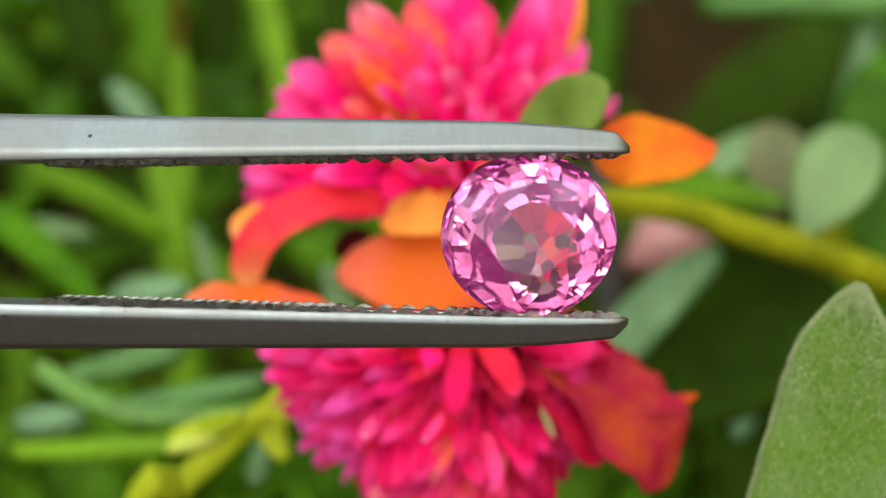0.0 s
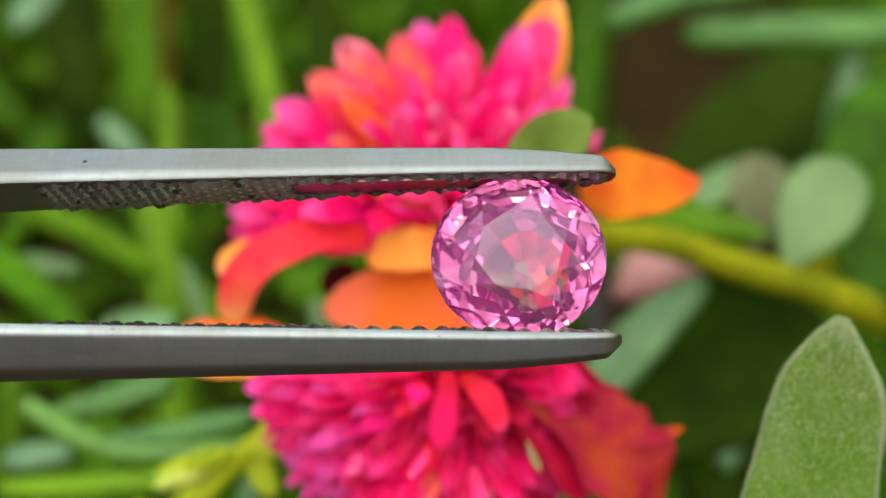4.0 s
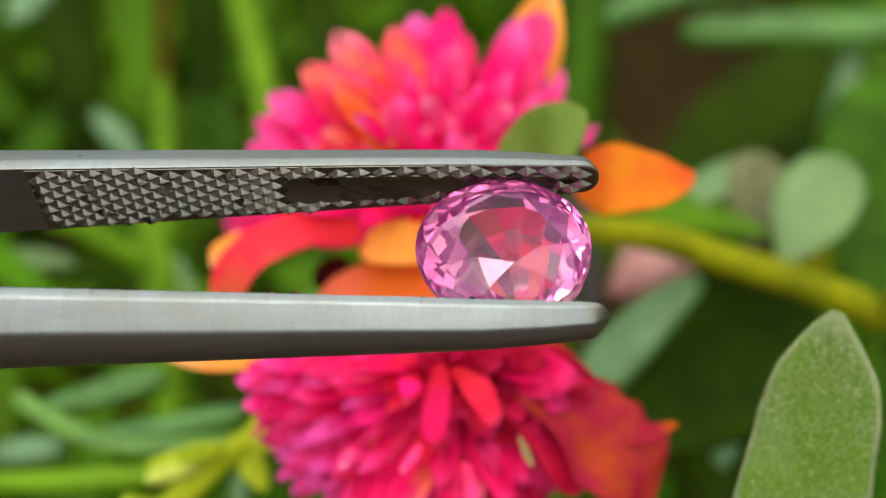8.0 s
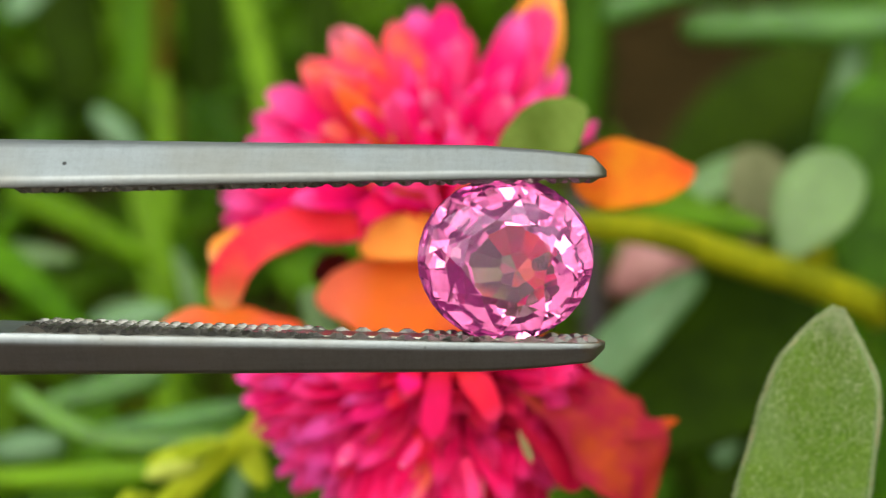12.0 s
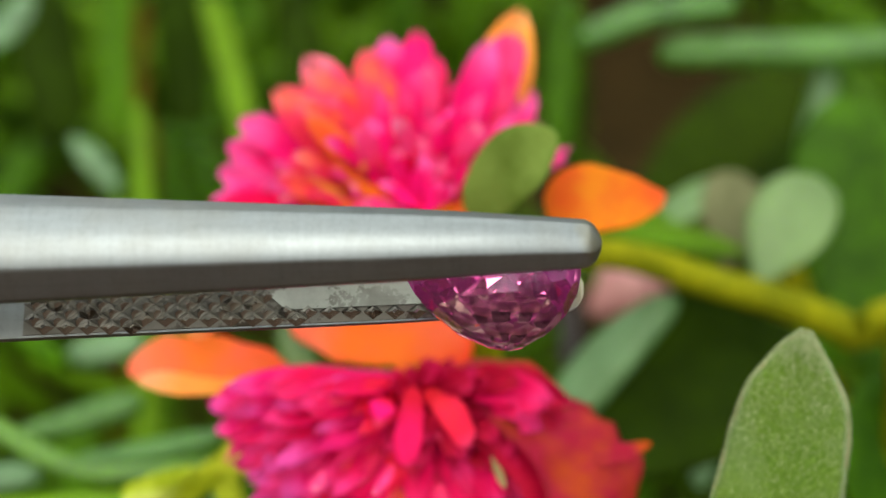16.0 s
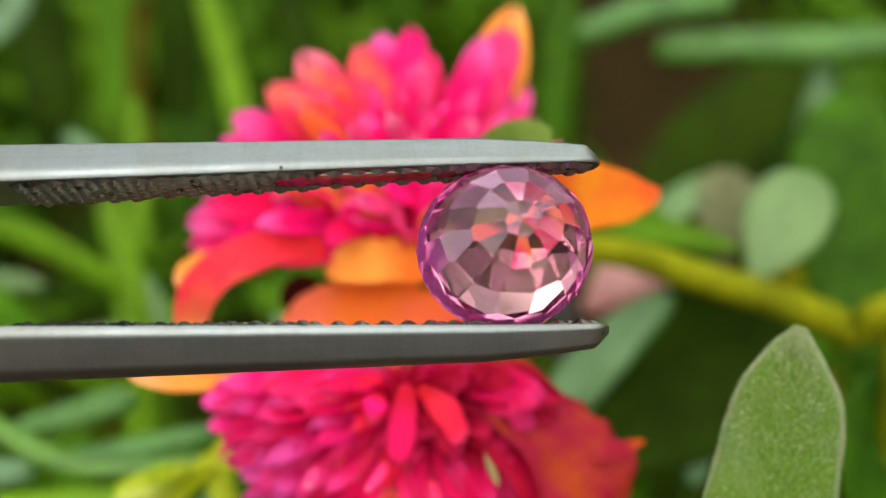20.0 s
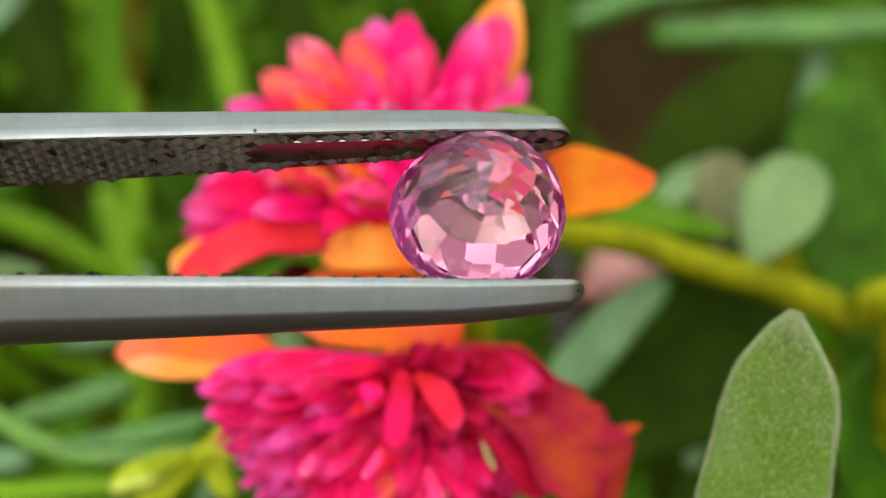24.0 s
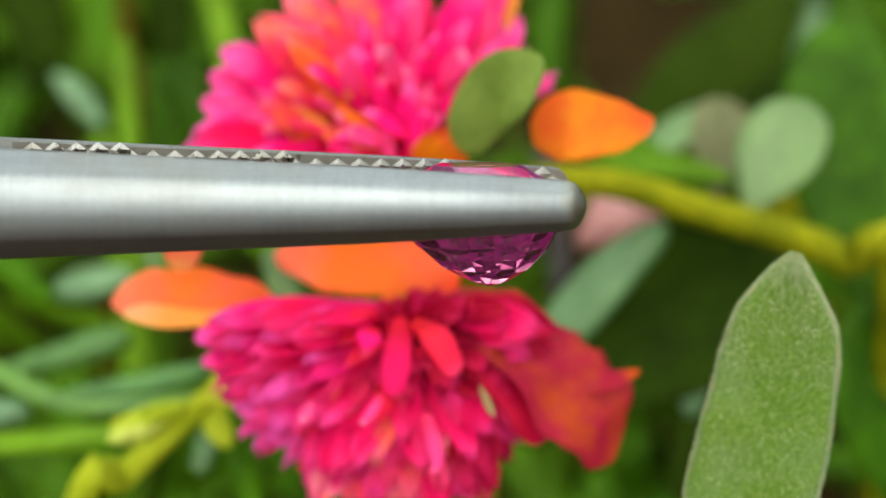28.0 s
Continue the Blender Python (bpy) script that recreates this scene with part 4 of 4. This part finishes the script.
        out_ = (c - leaf_middle.lerp(near_line_m[-1], 0.4)).normalized()
        out_ = (out_ + Vector([hair_rng.uniform(-0.6, 0.6) for q in range(3)])).normalized()
        ln = hair_rng.uniform(0.00010, 0.00030)
        foot = [hairs.verts.new(c + Vector((0.00003 * math.cos(q), 0, 0.00003 * math.sin(q)))) for q in (0, 2.1, 4.2)]
        tip_ = hairs.verts.new(c + out_ * ln)
        for q in range(3):
            hairs.faces.new((foot[q], foot[(q + 1) % 3], tip_))
# short hairs lying over the leaf's face
for k in range(3000):
    q = hair_rng.uniform(0.12, 0.99) * (len(near_line_m) - 1)
    i = min(int(q), len(near_line_m) - 2)
    mid, half = near_line_m[i].lerp(near_line_m[i + 1], q - i), near_wide_m[i] + (near_wide_m[i + 1] - near_wide_m[i]) * (q - i)
    d = (near_line_m[i + 1] - near_line_m[i]).normalized()
    across = d.cross(near_face).normalized()
    up = across.cross(d)
    a = hair_rng.uniform(-0.97, 0.97)
    c = mid + across * half * a + up * (0.00064 * (1 - a * a) ** 0.5 * min(1.0, half / 0.0007) + 0.1 * half * a * a + 0.1 * half * abs(a))
    lie = (d * hair_rng.uniform(0.2, 1.0) + across * hair_rng.uniform(-0.7, 0.7) + up * hair_rng.uniform(0.15, 0.6)).normalized()
    side = lie.cross(up).normalized() * 0.000016
    foot = [hairs.verts.new(c + side), hairs.verts.new(c - side), hairs.verts.new(c + up * 0.00002)]
    tip_ = hairs.verts.new(c + lie * hair_rng.uniform(0.00014, 0.00030))
    for n_ in range(3):
        hairs.faces.new((foot[n_], foot[(n_ + 1) % 3], tip_))
down = part("down", hairs, DOWN, near_leaf, "pale down of fine hairs")
tagged(down, kind="stuff")

# green sepal leaf and stalks of the flowers
strip(upper_flower, "sepal", [(3.61, 84, 3.2), (4.44, 83, 5.0), (5.96, 82, 6.6), (7.75, 81.5, 8.0)], (1.9, 3.4, 3.9, 2.0), 0.6, SEPAL, (-0.2, -1, 0.2), 0.04, 0.05, 0.1, "rounded green sepal leaf")
stem(upper_flower, [UP_BASE, (2.70, 96, -1.39), (4.29, 100, -9.59), (0.005, 0.10, -0.004)], 1.5, OLIVE)
stem(lower_flower, [LOW_BASE, (0.53, 90, -10.63), (0.20, 92, -19.04), (0.0, 0.075, -0.004)], 1.5, OLIVE)

# plant with the olive runner
right_plant, inv_r = plant("purslane_plant", (0.045, 0.12, 0.0), "trailing purslane plant with broad pale green leaves and an olive stem")
stem(right_plant, [(8.70, 104, 2.16), (14.62, 105, 1.67), (20.05, 107, 0.04), (25.83, 108, -1.64), (31.60, 110, -4.03), (35.91, 112, -8.25), (0.045, 0.12, -0.004)], 1.25, OLIVE)
for base, tip, w, mat, facing, blunt in [
    ((24.60, 110, -0.45), (29.61, 112, 7.42), 6.2, LEAF_PALE, (-0.2, -1, 0.4), 0.8),
    ((23.04, 114, 0.89), (24.73, 118, 8.13), 5.6, WITHERED, (0.3, -1, 0.5), 0.8),
    ((18.18, 124, 3.26), (26.17, 126, 8.07), 4.0, LEAF_PALE, (0, -0.6, 1), 0.5),
    ((12.69, 112, 3.98), (23.03, 108, 1.44), 3.6, LEAF, (0.1, -0.7, 1), 0.4),
    ((13.37, 122, 6.37), (21.05, 122, 3.66), 3.4, LEAF, (0.1, -0.7, 1), 0.4),
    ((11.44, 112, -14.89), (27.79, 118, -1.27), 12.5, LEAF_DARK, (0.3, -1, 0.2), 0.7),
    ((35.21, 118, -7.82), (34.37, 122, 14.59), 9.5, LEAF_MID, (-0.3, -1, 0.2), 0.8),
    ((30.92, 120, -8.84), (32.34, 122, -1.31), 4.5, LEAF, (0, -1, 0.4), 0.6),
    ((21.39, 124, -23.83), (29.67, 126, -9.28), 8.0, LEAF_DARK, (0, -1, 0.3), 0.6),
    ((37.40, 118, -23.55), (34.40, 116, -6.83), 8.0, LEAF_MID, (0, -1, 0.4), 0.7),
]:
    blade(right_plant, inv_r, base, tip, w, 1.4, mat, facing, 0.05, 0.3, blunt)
# pale strip painted as the lit edge of the big dark leaf
strip(right_plant, "leaf", [(9.44, 109, -10.95), (11.99, 109, -7.77), (15.07, 109, -4.38), (18.75, 109, -1.2)], (2.4, 4.4, 4.1, 1.5), 2.6, LEAF_SHEEN, (-0.6, -0.8, 0.6), 0.0, 0.0, 0.08)
# small pale strip put in for a highlight patch
strip(right_plant, "leaf", [(22.09, 121, -16.55), (22.61, 121, -14.54), (23.19, 121, -12.09)], (0.9, 2.5, 1.6), 1.2, LEAF_SHEEN, (0.2, -1, 0.6))
# dark strip added to fill in the dark patch behind the stone
stem(right_plant, [(12.6, 140, 6.0), (13.48, 140, -0.29), (14.03, 140, -4.96), (14.46, 140, -11.19), (15.0, 140, -20.0)], 1.2, DARK_STRIP, "dark_strip", "dark upright strip added for a dark patch behind")
part("bud", leaf_bm(0.0085, 0.0065, 0.006, 0, 0, 0.8, 0.5), DULL_PINK, right_plant, "dull pink closed bud",
     inv_r @ toward(spot((15.38, 138, -3.01)), spot((20.74, 138, 0.05)), VIEWER))

# plant with narrow leaves round a bright node
left_plant, inv_p = plant("purslane_plant", (-0.05, 0.115, 0.0), "purslane shoot with narrow green leaves round a yellow-green node")
stem(left_plant, [(-9.47, 93, -8.79), (-10.72, 94, -10.25), (-13.32, 95, -12.07), (-15.62, 96, -14.16), (-18.32, 97, -16.58), (-22.0, 99, -20.0), (-0.05, 0.115, -0.004)], 0.85, YELLOWGREEN)
strip(left_plant, "leaf", [(-15.2, 97, -13.0), (-18.3, 98, -13.7), (-23.0, 99, -14.2), (-29.8, 101, -14.7)], (1.1, 1.7, 1.9, 1.8), 1.1, LEAF_BRIGHT, (0, -0.7, 1))
strip(left_plant, "leaf", [(-13.4, 94, -11.5), (-15.4, 94, -12.0), (-18.2, 94.5, -12.9)], (0.9, 1.6, 0.7), 1.0, YELLOWGREEN, (0, -0.8, 0.8))
strip(left_plant, "leaf", [(-11.6, 95, -11.2), (-11.8, 95, -12.7), (-10.9, 95, -14.3)], (1.0, 1.8, 0.9), 1.0, YELLOWGREEN, (0, -0.9, 0.5))
part("bud", leaf_bm(0.0038, 0.0013, 0.0013, 0, 0, 0.7, 0.4), BUD, left_plant, "pale yellow-green bud",
     inv_p @ toward(spot((-14.6, 94, -12.6)), spot((-18.9, 93.6, -13.7)), VIEWER))
for points, widths, material in [
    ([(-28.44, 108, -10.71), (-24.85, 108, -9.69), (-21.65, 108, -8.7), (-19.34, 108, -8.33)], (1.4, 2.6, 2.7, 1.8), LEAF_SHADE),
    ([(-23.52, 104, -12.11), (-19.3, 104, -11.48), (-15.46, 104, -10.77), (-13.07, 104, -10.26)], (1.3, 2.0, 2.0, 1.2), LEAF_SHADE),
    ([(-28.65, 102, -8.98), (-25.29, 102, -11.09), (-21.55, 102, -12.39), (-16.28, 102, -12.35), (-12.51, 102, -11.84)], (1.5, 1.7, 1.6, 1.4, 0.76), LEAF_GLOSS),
    ([(-32.88, 112, -14.35), (-30.41, 112, -13.98), (-27.6, 112, -13.89)], (2.1, 2.6, 1.7), LEAF_SHEEN),
    ([(-12.42, 99, -13.32), (-12.94, 99, -14.59), (-13.55, 99, -16.59)], (0.9, 1.8, 1.2), LEAF_SHEEN),
    ([(-27.23, 118, -5.42), (-24.18, 118, -5.03), (-20.91, 118, -4.29)], (1.7, 2.9, 1.6), LEAF_SHEEN),
    ([(-30.54, 119, -5.21), (-27.05, 119, -6.57), (-22.9, 119, -8.52)], (2.2, 2.9, 1.3), LEAF),
    ([(-35.41, 125, 5.06), (-29.83, 125, 2.98), (-23.78, 125, -0.73)], (1.9, 2.9, 1.4), LEAF),
    ([(-36.07, 115, 1.87), (-31.36, 115, -1.75), (-26.65, 115, -6.24)], (2.6, 3.1, 1.7), LEAF),
    ([(-29.55, 130, -5.61), (-27.13, 130, -4.98), (-24.13, 130, -4.39)], (1.9, 3.0, 1.4), LEAF_PALE),
    ([(-37.86, 132, 0.67), (-34.91, 132, 0.04), (-31.71, 132, -0.44)], (0.98, 2.3, 0.98), LEAF_PALE),
    ([(-38.59, 132, 1.41), (-36.87, 132, 3.37), (-34.41, 132, 5.34)], (0.98, 2.0, 1.5), LEAF),
    ([(-20.85, 120, 0.42), (-19.95, 120, -2.25), (-19.28, 120, -5.38)], (0.71, 1.5, 1.1), LEAF_PALE),
    ([(-6.81, 100, -7.37), (-7.9, 101, -4.8), (-9.03, 102, -2.23)], (1.2, 2.2, 1.2), LEAF_PALE),
    ([(-12.0, 97, -13.0), (-10.6, 97, -15.5), (-9.6, 97, -19.0)], (0.9, 2.2, 1.2), LEAF),
]:
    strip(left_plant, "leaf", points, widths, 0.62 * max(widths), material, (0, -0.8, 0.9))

# taller plants behind
back_plant, inv_b = plant("grass_clump", (-0.05, 0.19, 0.0), "clump of green blades and one dry brown stalk")
for points, widths, material in [
    ([(-22.84, 165, 31.43), (-20.72, 165, 24.67), (-19.15, 165, 18.52), (-18.33, 165, 10.56)], (2.7, 2.8, 2.8, 2.8), LEAF_BRIGHT),
    ([(-27.41, 150, 18.12), (-27.37, 150, 14.77), (-27.23, 150, 9.75), (-26.71, 150, 2.51)], (0.89, 1.9, 2.0, 2.0), LEAF_BRIGHT),
    ([(-41.16, 205, 40.8), (-40.5, 205, 31.66), (-40.02, 205, 21.0)], (5.0, 5.5, 5.5), LEAF),
    # pale strip put in for the highlight in the corner
    ([(-48.3, 170, 26.71), (-45.76, 170, 29.51), (-43.21, 170, 32.64)], (1.9, 4.2, 2.5), LEAF_SHEEN),
    ([(-34.26, 150, 14.55), (-32.05, 150, 12.3), (-29.57, 150, 9.21)], (1.1, 2.8, 1.7), LEAF_SHEEN),
    ([(-28.12, 140, 7.75), (-26.55, 140, 1.51), (-25.41, 140, -6.81), (-24.99, 140, -15.16)], (2.6, 3.1, 3.1, 2.6), LEAF_BRIGHT),
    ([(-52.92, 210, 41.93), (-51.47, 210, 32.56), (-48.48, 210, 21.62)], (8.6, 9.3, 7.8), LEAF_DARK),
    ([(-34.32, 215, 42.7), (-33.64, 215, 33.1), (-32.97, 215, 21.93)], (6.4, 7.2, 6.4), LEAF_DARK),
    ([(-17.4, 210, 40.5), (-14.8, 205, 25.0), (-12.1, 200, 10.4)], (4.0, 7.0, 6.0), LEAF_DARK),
    ([(-18.19, 135, -8.95), (-20.4, 135, -5.2), (-22.69, 135, -1.45)], (2.0, 3.2, 1.8), LEAF),
]:
    strip(back_plant, "blade", points, widths, 1.2, material, (0.1, -1, 0.5))
stem(back_plant, [(-37.34, 205, 38.02), (-36.73, 200, 23.77), (-35.84, 200, 10.44), (-0.05, 0.19, -0.004)], 1.1, RUST, "stalk", "dry brown stalk")

far_plant, inv_f = plant("purslane_plant", (0.07, 0.2, 0.0), "purslane plant with long waxy green leaves in the shade")
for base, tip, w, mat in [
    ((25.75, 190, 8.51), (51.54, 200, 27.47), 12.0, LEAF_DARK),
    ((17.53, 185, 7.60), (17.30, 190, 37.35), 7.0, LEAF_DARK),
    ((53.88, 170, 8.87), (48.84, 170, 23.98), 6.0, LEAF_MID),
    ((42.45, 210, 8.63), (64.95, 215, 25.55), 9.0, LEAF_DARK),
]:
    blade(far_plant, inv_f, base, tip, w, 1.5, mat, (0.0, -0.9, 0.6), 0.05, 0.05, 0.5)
for points, widths, material in [
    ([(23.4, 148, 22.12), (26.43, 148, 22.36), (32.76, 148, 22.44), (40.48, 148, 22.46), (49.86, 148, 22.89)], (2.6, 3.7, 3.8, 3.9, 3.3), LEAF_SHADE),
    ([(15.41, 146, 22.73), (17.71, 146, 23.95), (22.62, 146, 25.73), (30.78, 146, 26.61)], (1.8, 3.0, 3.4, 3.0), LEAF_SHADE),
    ([(41.81, 152, 22.5), (40.61, 152, 18.56), (39.22, 152, 12.92), (38.44, 152, 7.28)], (1.6, 2.6, 2.6, 2.0), LEAF_SHEEN),
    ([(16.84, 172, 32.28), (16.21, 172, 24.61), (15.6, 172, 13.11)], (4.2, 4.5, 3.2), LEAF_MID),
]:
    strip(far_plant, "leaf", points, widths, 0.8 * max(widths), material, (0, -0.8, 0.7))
stem(far_plant, [(45.09, 175, 9.14), (44.38, 180, -3.93), (0.07, 0.2, -0.004)], 1.8, OLIVE)

# small pale pieces on the lower flower
blade(lower_flower, inv_l, (3.95, 77.4, -8.85), (4.62, 76.6, -10.41), 0.45, 0.3, STUB, (0, -1, 0.3), label="pale stamen stub")
blade(lower_flower, inv_l, (-7.30, 88, -8.11), (-11.53, 88, -10.72), 2.6, 0.7, YELLOWGREEN, (0, -1, 0.4), label="yellow-green bract")


# ---- undergrowth ----


def shoot(seed, leaf_mat, name="purslane_shoot"):
    rng = random.Random(seed)
    p = thing(name, (0, 0, 0), "green purslane shoot with fleshy leaves growing from soil", "plant", "purslane shoots")
    h = rng.uniform(0.05, 0.075)
    lean = Vector((rng.uniform(-0.3, 0.3), rng.uniform(-0.3, 0.1), 1)).normalized()
    pts = [lean * h * k / 5 + Vector((0.004 * math.sin(k), 0.003 * math.cos(2 * k), 0)) for k in range(6)]
    part("stem", tube_bm(pts, [0.0014] * 6, 7), leaf_mat, p)
    for i in range(13):
        s = 0.2 + 0.8 * i / 12
        at = lean * h * s
        ang = i * 2.4
        d = Vector((math.cos(ang), math.sin(ang), rng.uniform(0.2, 1.0))).normalized()
        ln = rng.uniform(0.012, 0.021)
        part("leaf", leaf_bm(ln, ln * rng.uniform(0.22, 0.42), 0.0016, rng.uniform(-0.2, 0.2), 0.1, 0.6, 0.6, 8, 8), leaf_mat, p, "",
             toward(at, at + d, Vector((0, 0, 1)) - d * 0.3))
    return p


rng = random.Random(11)
kinds = [shoot(1, LEAF), shoot(2, LEAF_DARK), shoot(3, LEAF), shoot(4, LEAF_DARK)]
spots = []
for i in range(46):
    y = 0.175 + 0.30 * (i / 45) ** 0.9
    x = rng.uniform(-1, 1) * (0.05 + 0.32 * y)
    if abs(x - 0.14 * y) > 0.03:
        spots.append((x, y))
for i, (x, y) in enumerate(spots):
    m = pose(x, y, 0, rng.uniform(-12, 12), rng.uniform(-12, 12), rng.uniform(0, 360))
    if i < 4:
        kinds[i].matrix_basis = m
    else:
        copy_thing(kinds[i % 4], m)

# low leaves that cover the soil all round
verts, faces = [], []
proto = leaf_bm(1.0, 0.34, 0.09, 0.05, 0.05, 0.6, 0.6, 5, 6)
pv = [v.co.copy() for v in proto.verts]
proto.verts.index_update()
pf = [[v.index for v in f.verts] for f in proto.faces]
proto.free()
for i in range(5200):
    if i < 2600:
        y = rng.uniform(0.15, 0.62)
        x = rng.uniform(-1, 1) * (0.06 + 0.4 * y)
    else:
        r, a = 0.12 + 0.9 * rng.random() ** 0.7, rng.uniform(0, 6.283)
        x, y = r * math.cos(a), 0.15 + r * math.sin(a)
        if y < 0.02 or abs(x) < 0.05 + 0.35 * y and y < 0.6:
            continue
    if abs(x - 0.14 * y) < 0.03 and 0.24 < y < 0.5:
        continue
    top = 0.045 if y > 0.2 else 0.02
    if abs(x + 0.01) < 0.03 and y < 0.2:
        top = 0.012
    ln = rng.uniform(0.012, 0.024)
    a = rng.uniform(0, 6.283)
    d = Vector((math.cos(a), math.sin(a), rng.uniform(0.0, 1.2))).normalized()
    m = toward(Vector((x, y, rng.uniform(0.0, top))), Vector((x, y, 0.0)) + d * 9, Vector((0, 0, 1)) + Vector((0.1, -0.3, 0)))
    o = len(verts)
    verts.extend((m @ (v * ln))[:] for v in pv)
    faces.extend([o + k for k in f] for f in pf)
def leaf_cloud(name, verts, faces, label, category):
    me = bpy.data.meshes.new(name)
    me.from_pydata(verts, [], faces)
    me.materials.append(LEAF_STUFF)
    me.shade_smooth()
    tagged(new(name, me), label, category, kind="stuff")


leaf_cloud("undergrowth", verts, faces, "low fleshy green leaves covering the soil, out of focus", "undergrowth")

# unseen shrubs behind the bed, added to keep low sky out of the stone
verts, faces = [], []
for i in range(4200):
    a = rng.uniform(-1.25, 1.25)
    r = rng.uniform(0.62, 0.95)
    x, y, z = r * math.sin(a), r * math.cos(a), rng.uniform(0.0, 0.36) * (0.8 + 0.25 * math.sin(9 * a))
    d = Vector((rng.uniform(-1, 1), rng.uniform(-1, 0.3), rng.uniform(-0.4, 1.0))).normalized()
    m = toward(Vector((x, y, z)), Vector((x, y, z)) + d, Vector((0, -1, 0.6)))
    o, ln = len(verts), rng.uniform(0.05, 0.09)
    verts.extend((m @ (v * ln))[:] for v in pv)
    faces.extend([o + k for k in f] for f in pf)
leaf_cloud("shrubs", verts, faces, "leafy green shrubs out of view, added to block low sky", "shrubs")


def grip(x, y, z, turn, ry, rz):
    """The pose of tweezers and stone: the stone's middle, and the turn about the tweezers' length."""
    return PLAN @ pose(x * 0.001, y * 0.001, z * 0.001, -turn, ry, rz)


def motions():
    rows = [
        (0, grip(2.54, 61.69, -0.08, -0.6, 0.25, -0.81)),
        (0.5, grip(2.70, 61.42, -0.32, -5.8, 0.21, -1.58)),
        (1, grip(2.67, 61.47, 0.15, -9.4, 0.45, -2.36)),
        (1.5, grip(2.77, 61.46, 0.54, -12.9, 0.46, -2.89)),
        (2, grip(2.80, 61.41, -0.16, -6.4, 0.20, -2.29)),
        (2.5, grip(2.98, 61.43, -0.46, -1.2, 0.01, -1.56)),
        (3, grip(2.85, 61.15, 0.01, 5.5, -0.18, -0.74)),
        (3.5, grip(2.89, 61.26, 0.31, 7.7, -0.31, -0.90)),
        (5.5, grip(2.39, 61.38, 0.98, 41.5, -1.88, -1.47)),
        (6, grip(2.44, 61.35, 1.10, 48.8, -2.31, -1.59)),
        (6.5, grip(2.38, 61.39, 1.66, 51.2, -2.56, -1.78)),
        (7, grip(2.40, 61.38, 1.39, 46.5, -2.13, -1.94)),
        (7.5, grip(2.40, 61.57, 1.02, 39.0, -1.70, -2.10)),
        (8, grip(2.52, 61.80, 0.62, 33.8, -1.20, -2.21)),
        (8.5, grip(2.65, 61.98, -0.03, 26.5, -1.05, -2.09)),
        (9, grip(2.26, 62.03, -0.41, 20.7, -0.73, -1.81)),
        (9.5, grip(2.50, 62.04, -0.41, 15.3, -0.45, -1.45)),
        (10, grip(2.55, 62.06, -0.18, 11.2, -0.08, -1.24)),
        (10.5, grip(2.45, 61.91, -0.00, 8.6, 0.26, -1.00)),
        (11, grip(2.55, 62.00, 0.24, 4.8, 0.61, -0.77)),
        (11.5, grip(2.61, 61.87, 0.26, 0.4, 0.39, -0.67)),
        (12, grip(2.64, 61.98, -0.11, -3.8, 0.18, -0.62)),
        (12.5, grip(3.53, 61.88, -0.15, 2.6, 0.15, -1.04)),
        (14.5, grip(3.75, 62.07, 1.05, 56.2, -0.54, -0.51)),
        (15, grip(3.62, 61.94, 0.89, 73.8, -0.75, -0.17)),
        (15.5, grip(3.64, 62.08, 0.81, 91.2, -0.45, 0.28)),
        (16, grip(3.43, 61.70, 0.59, 105.1, 0.26, 0.22)),
        (16.5, grip(3.36, 61.51, 0.69, 112.1, 0.01, 0.17)),
        (17, grip(4.08, 61.20, 1.75, 116.5, 0.09, 0.35)),
        (17.5, grip(3.86, 61.20, 1.44, 127.0, 0.02, -0.08)),
        (18, grip(3.71, 61.51, 1.01, 140.1, -0.17, -0.05)),
        (18.5, grip(3.92, 61.67, 1.26, 155.5, -0.16, -0.01)),
        (19, grip(4.19, 61.60, 0.80, 166.8, -0.54, 0.51)),
        (19.5, grip(4.07, 61.76, 1.12, 177.2, -0.73, 1.11)),
        (20, grip(4.24, 62.01, 1.24, 189.6, -1.32, 1.61)),
        (20.5, grip(3.66, 62.06, 1.09, 197.2, -1.29, 2.05)),
        (21, grip(3.88, 62.05, 0.04, 207.2, -1.29, 2.46)),
        (21.5, grip(3.73, 61.98, -0.08, 217.2, -1.49, 2.82)),
        (23.5, grip(3.62, 61.93, 2.11, 208.8, -1.57, 2.71)),
        (24, grip(3.39, 61.94, 2.04, 202.3, -1.01, 2.17)),
        (24.5, grip(3.03, 61.80, 2.12, 193.1, -0.43, 1.76)),
        (25, grip(3.08, 62.05, 2.54, 178.2, 0.12, 1.49)),
        (25.5, grip(3.13, 62.03, 1.94, 166.6, 0.53, 1.13)),
        (26, grip(3.22, 62.09, 1.85, 151.0, 1.16, 0.71)),
        (26.5, grip(3.56, 62.04, 1.04, 134.2, 1.44, 0.73)),
        (27, grip(3.32, 62.12, -0.71, 115.8, 1.51, 0.37)),
        (27.5, grip(3.39, 62.32, -0.70, 101.9, 1.26, -0.16)),
        (28, grip(3.47, 62.62, 0.44, 83.7, 1.30, -0.54)),
    ]
    walk(tweezers, rows)
    walk(gem, rows)


motions()
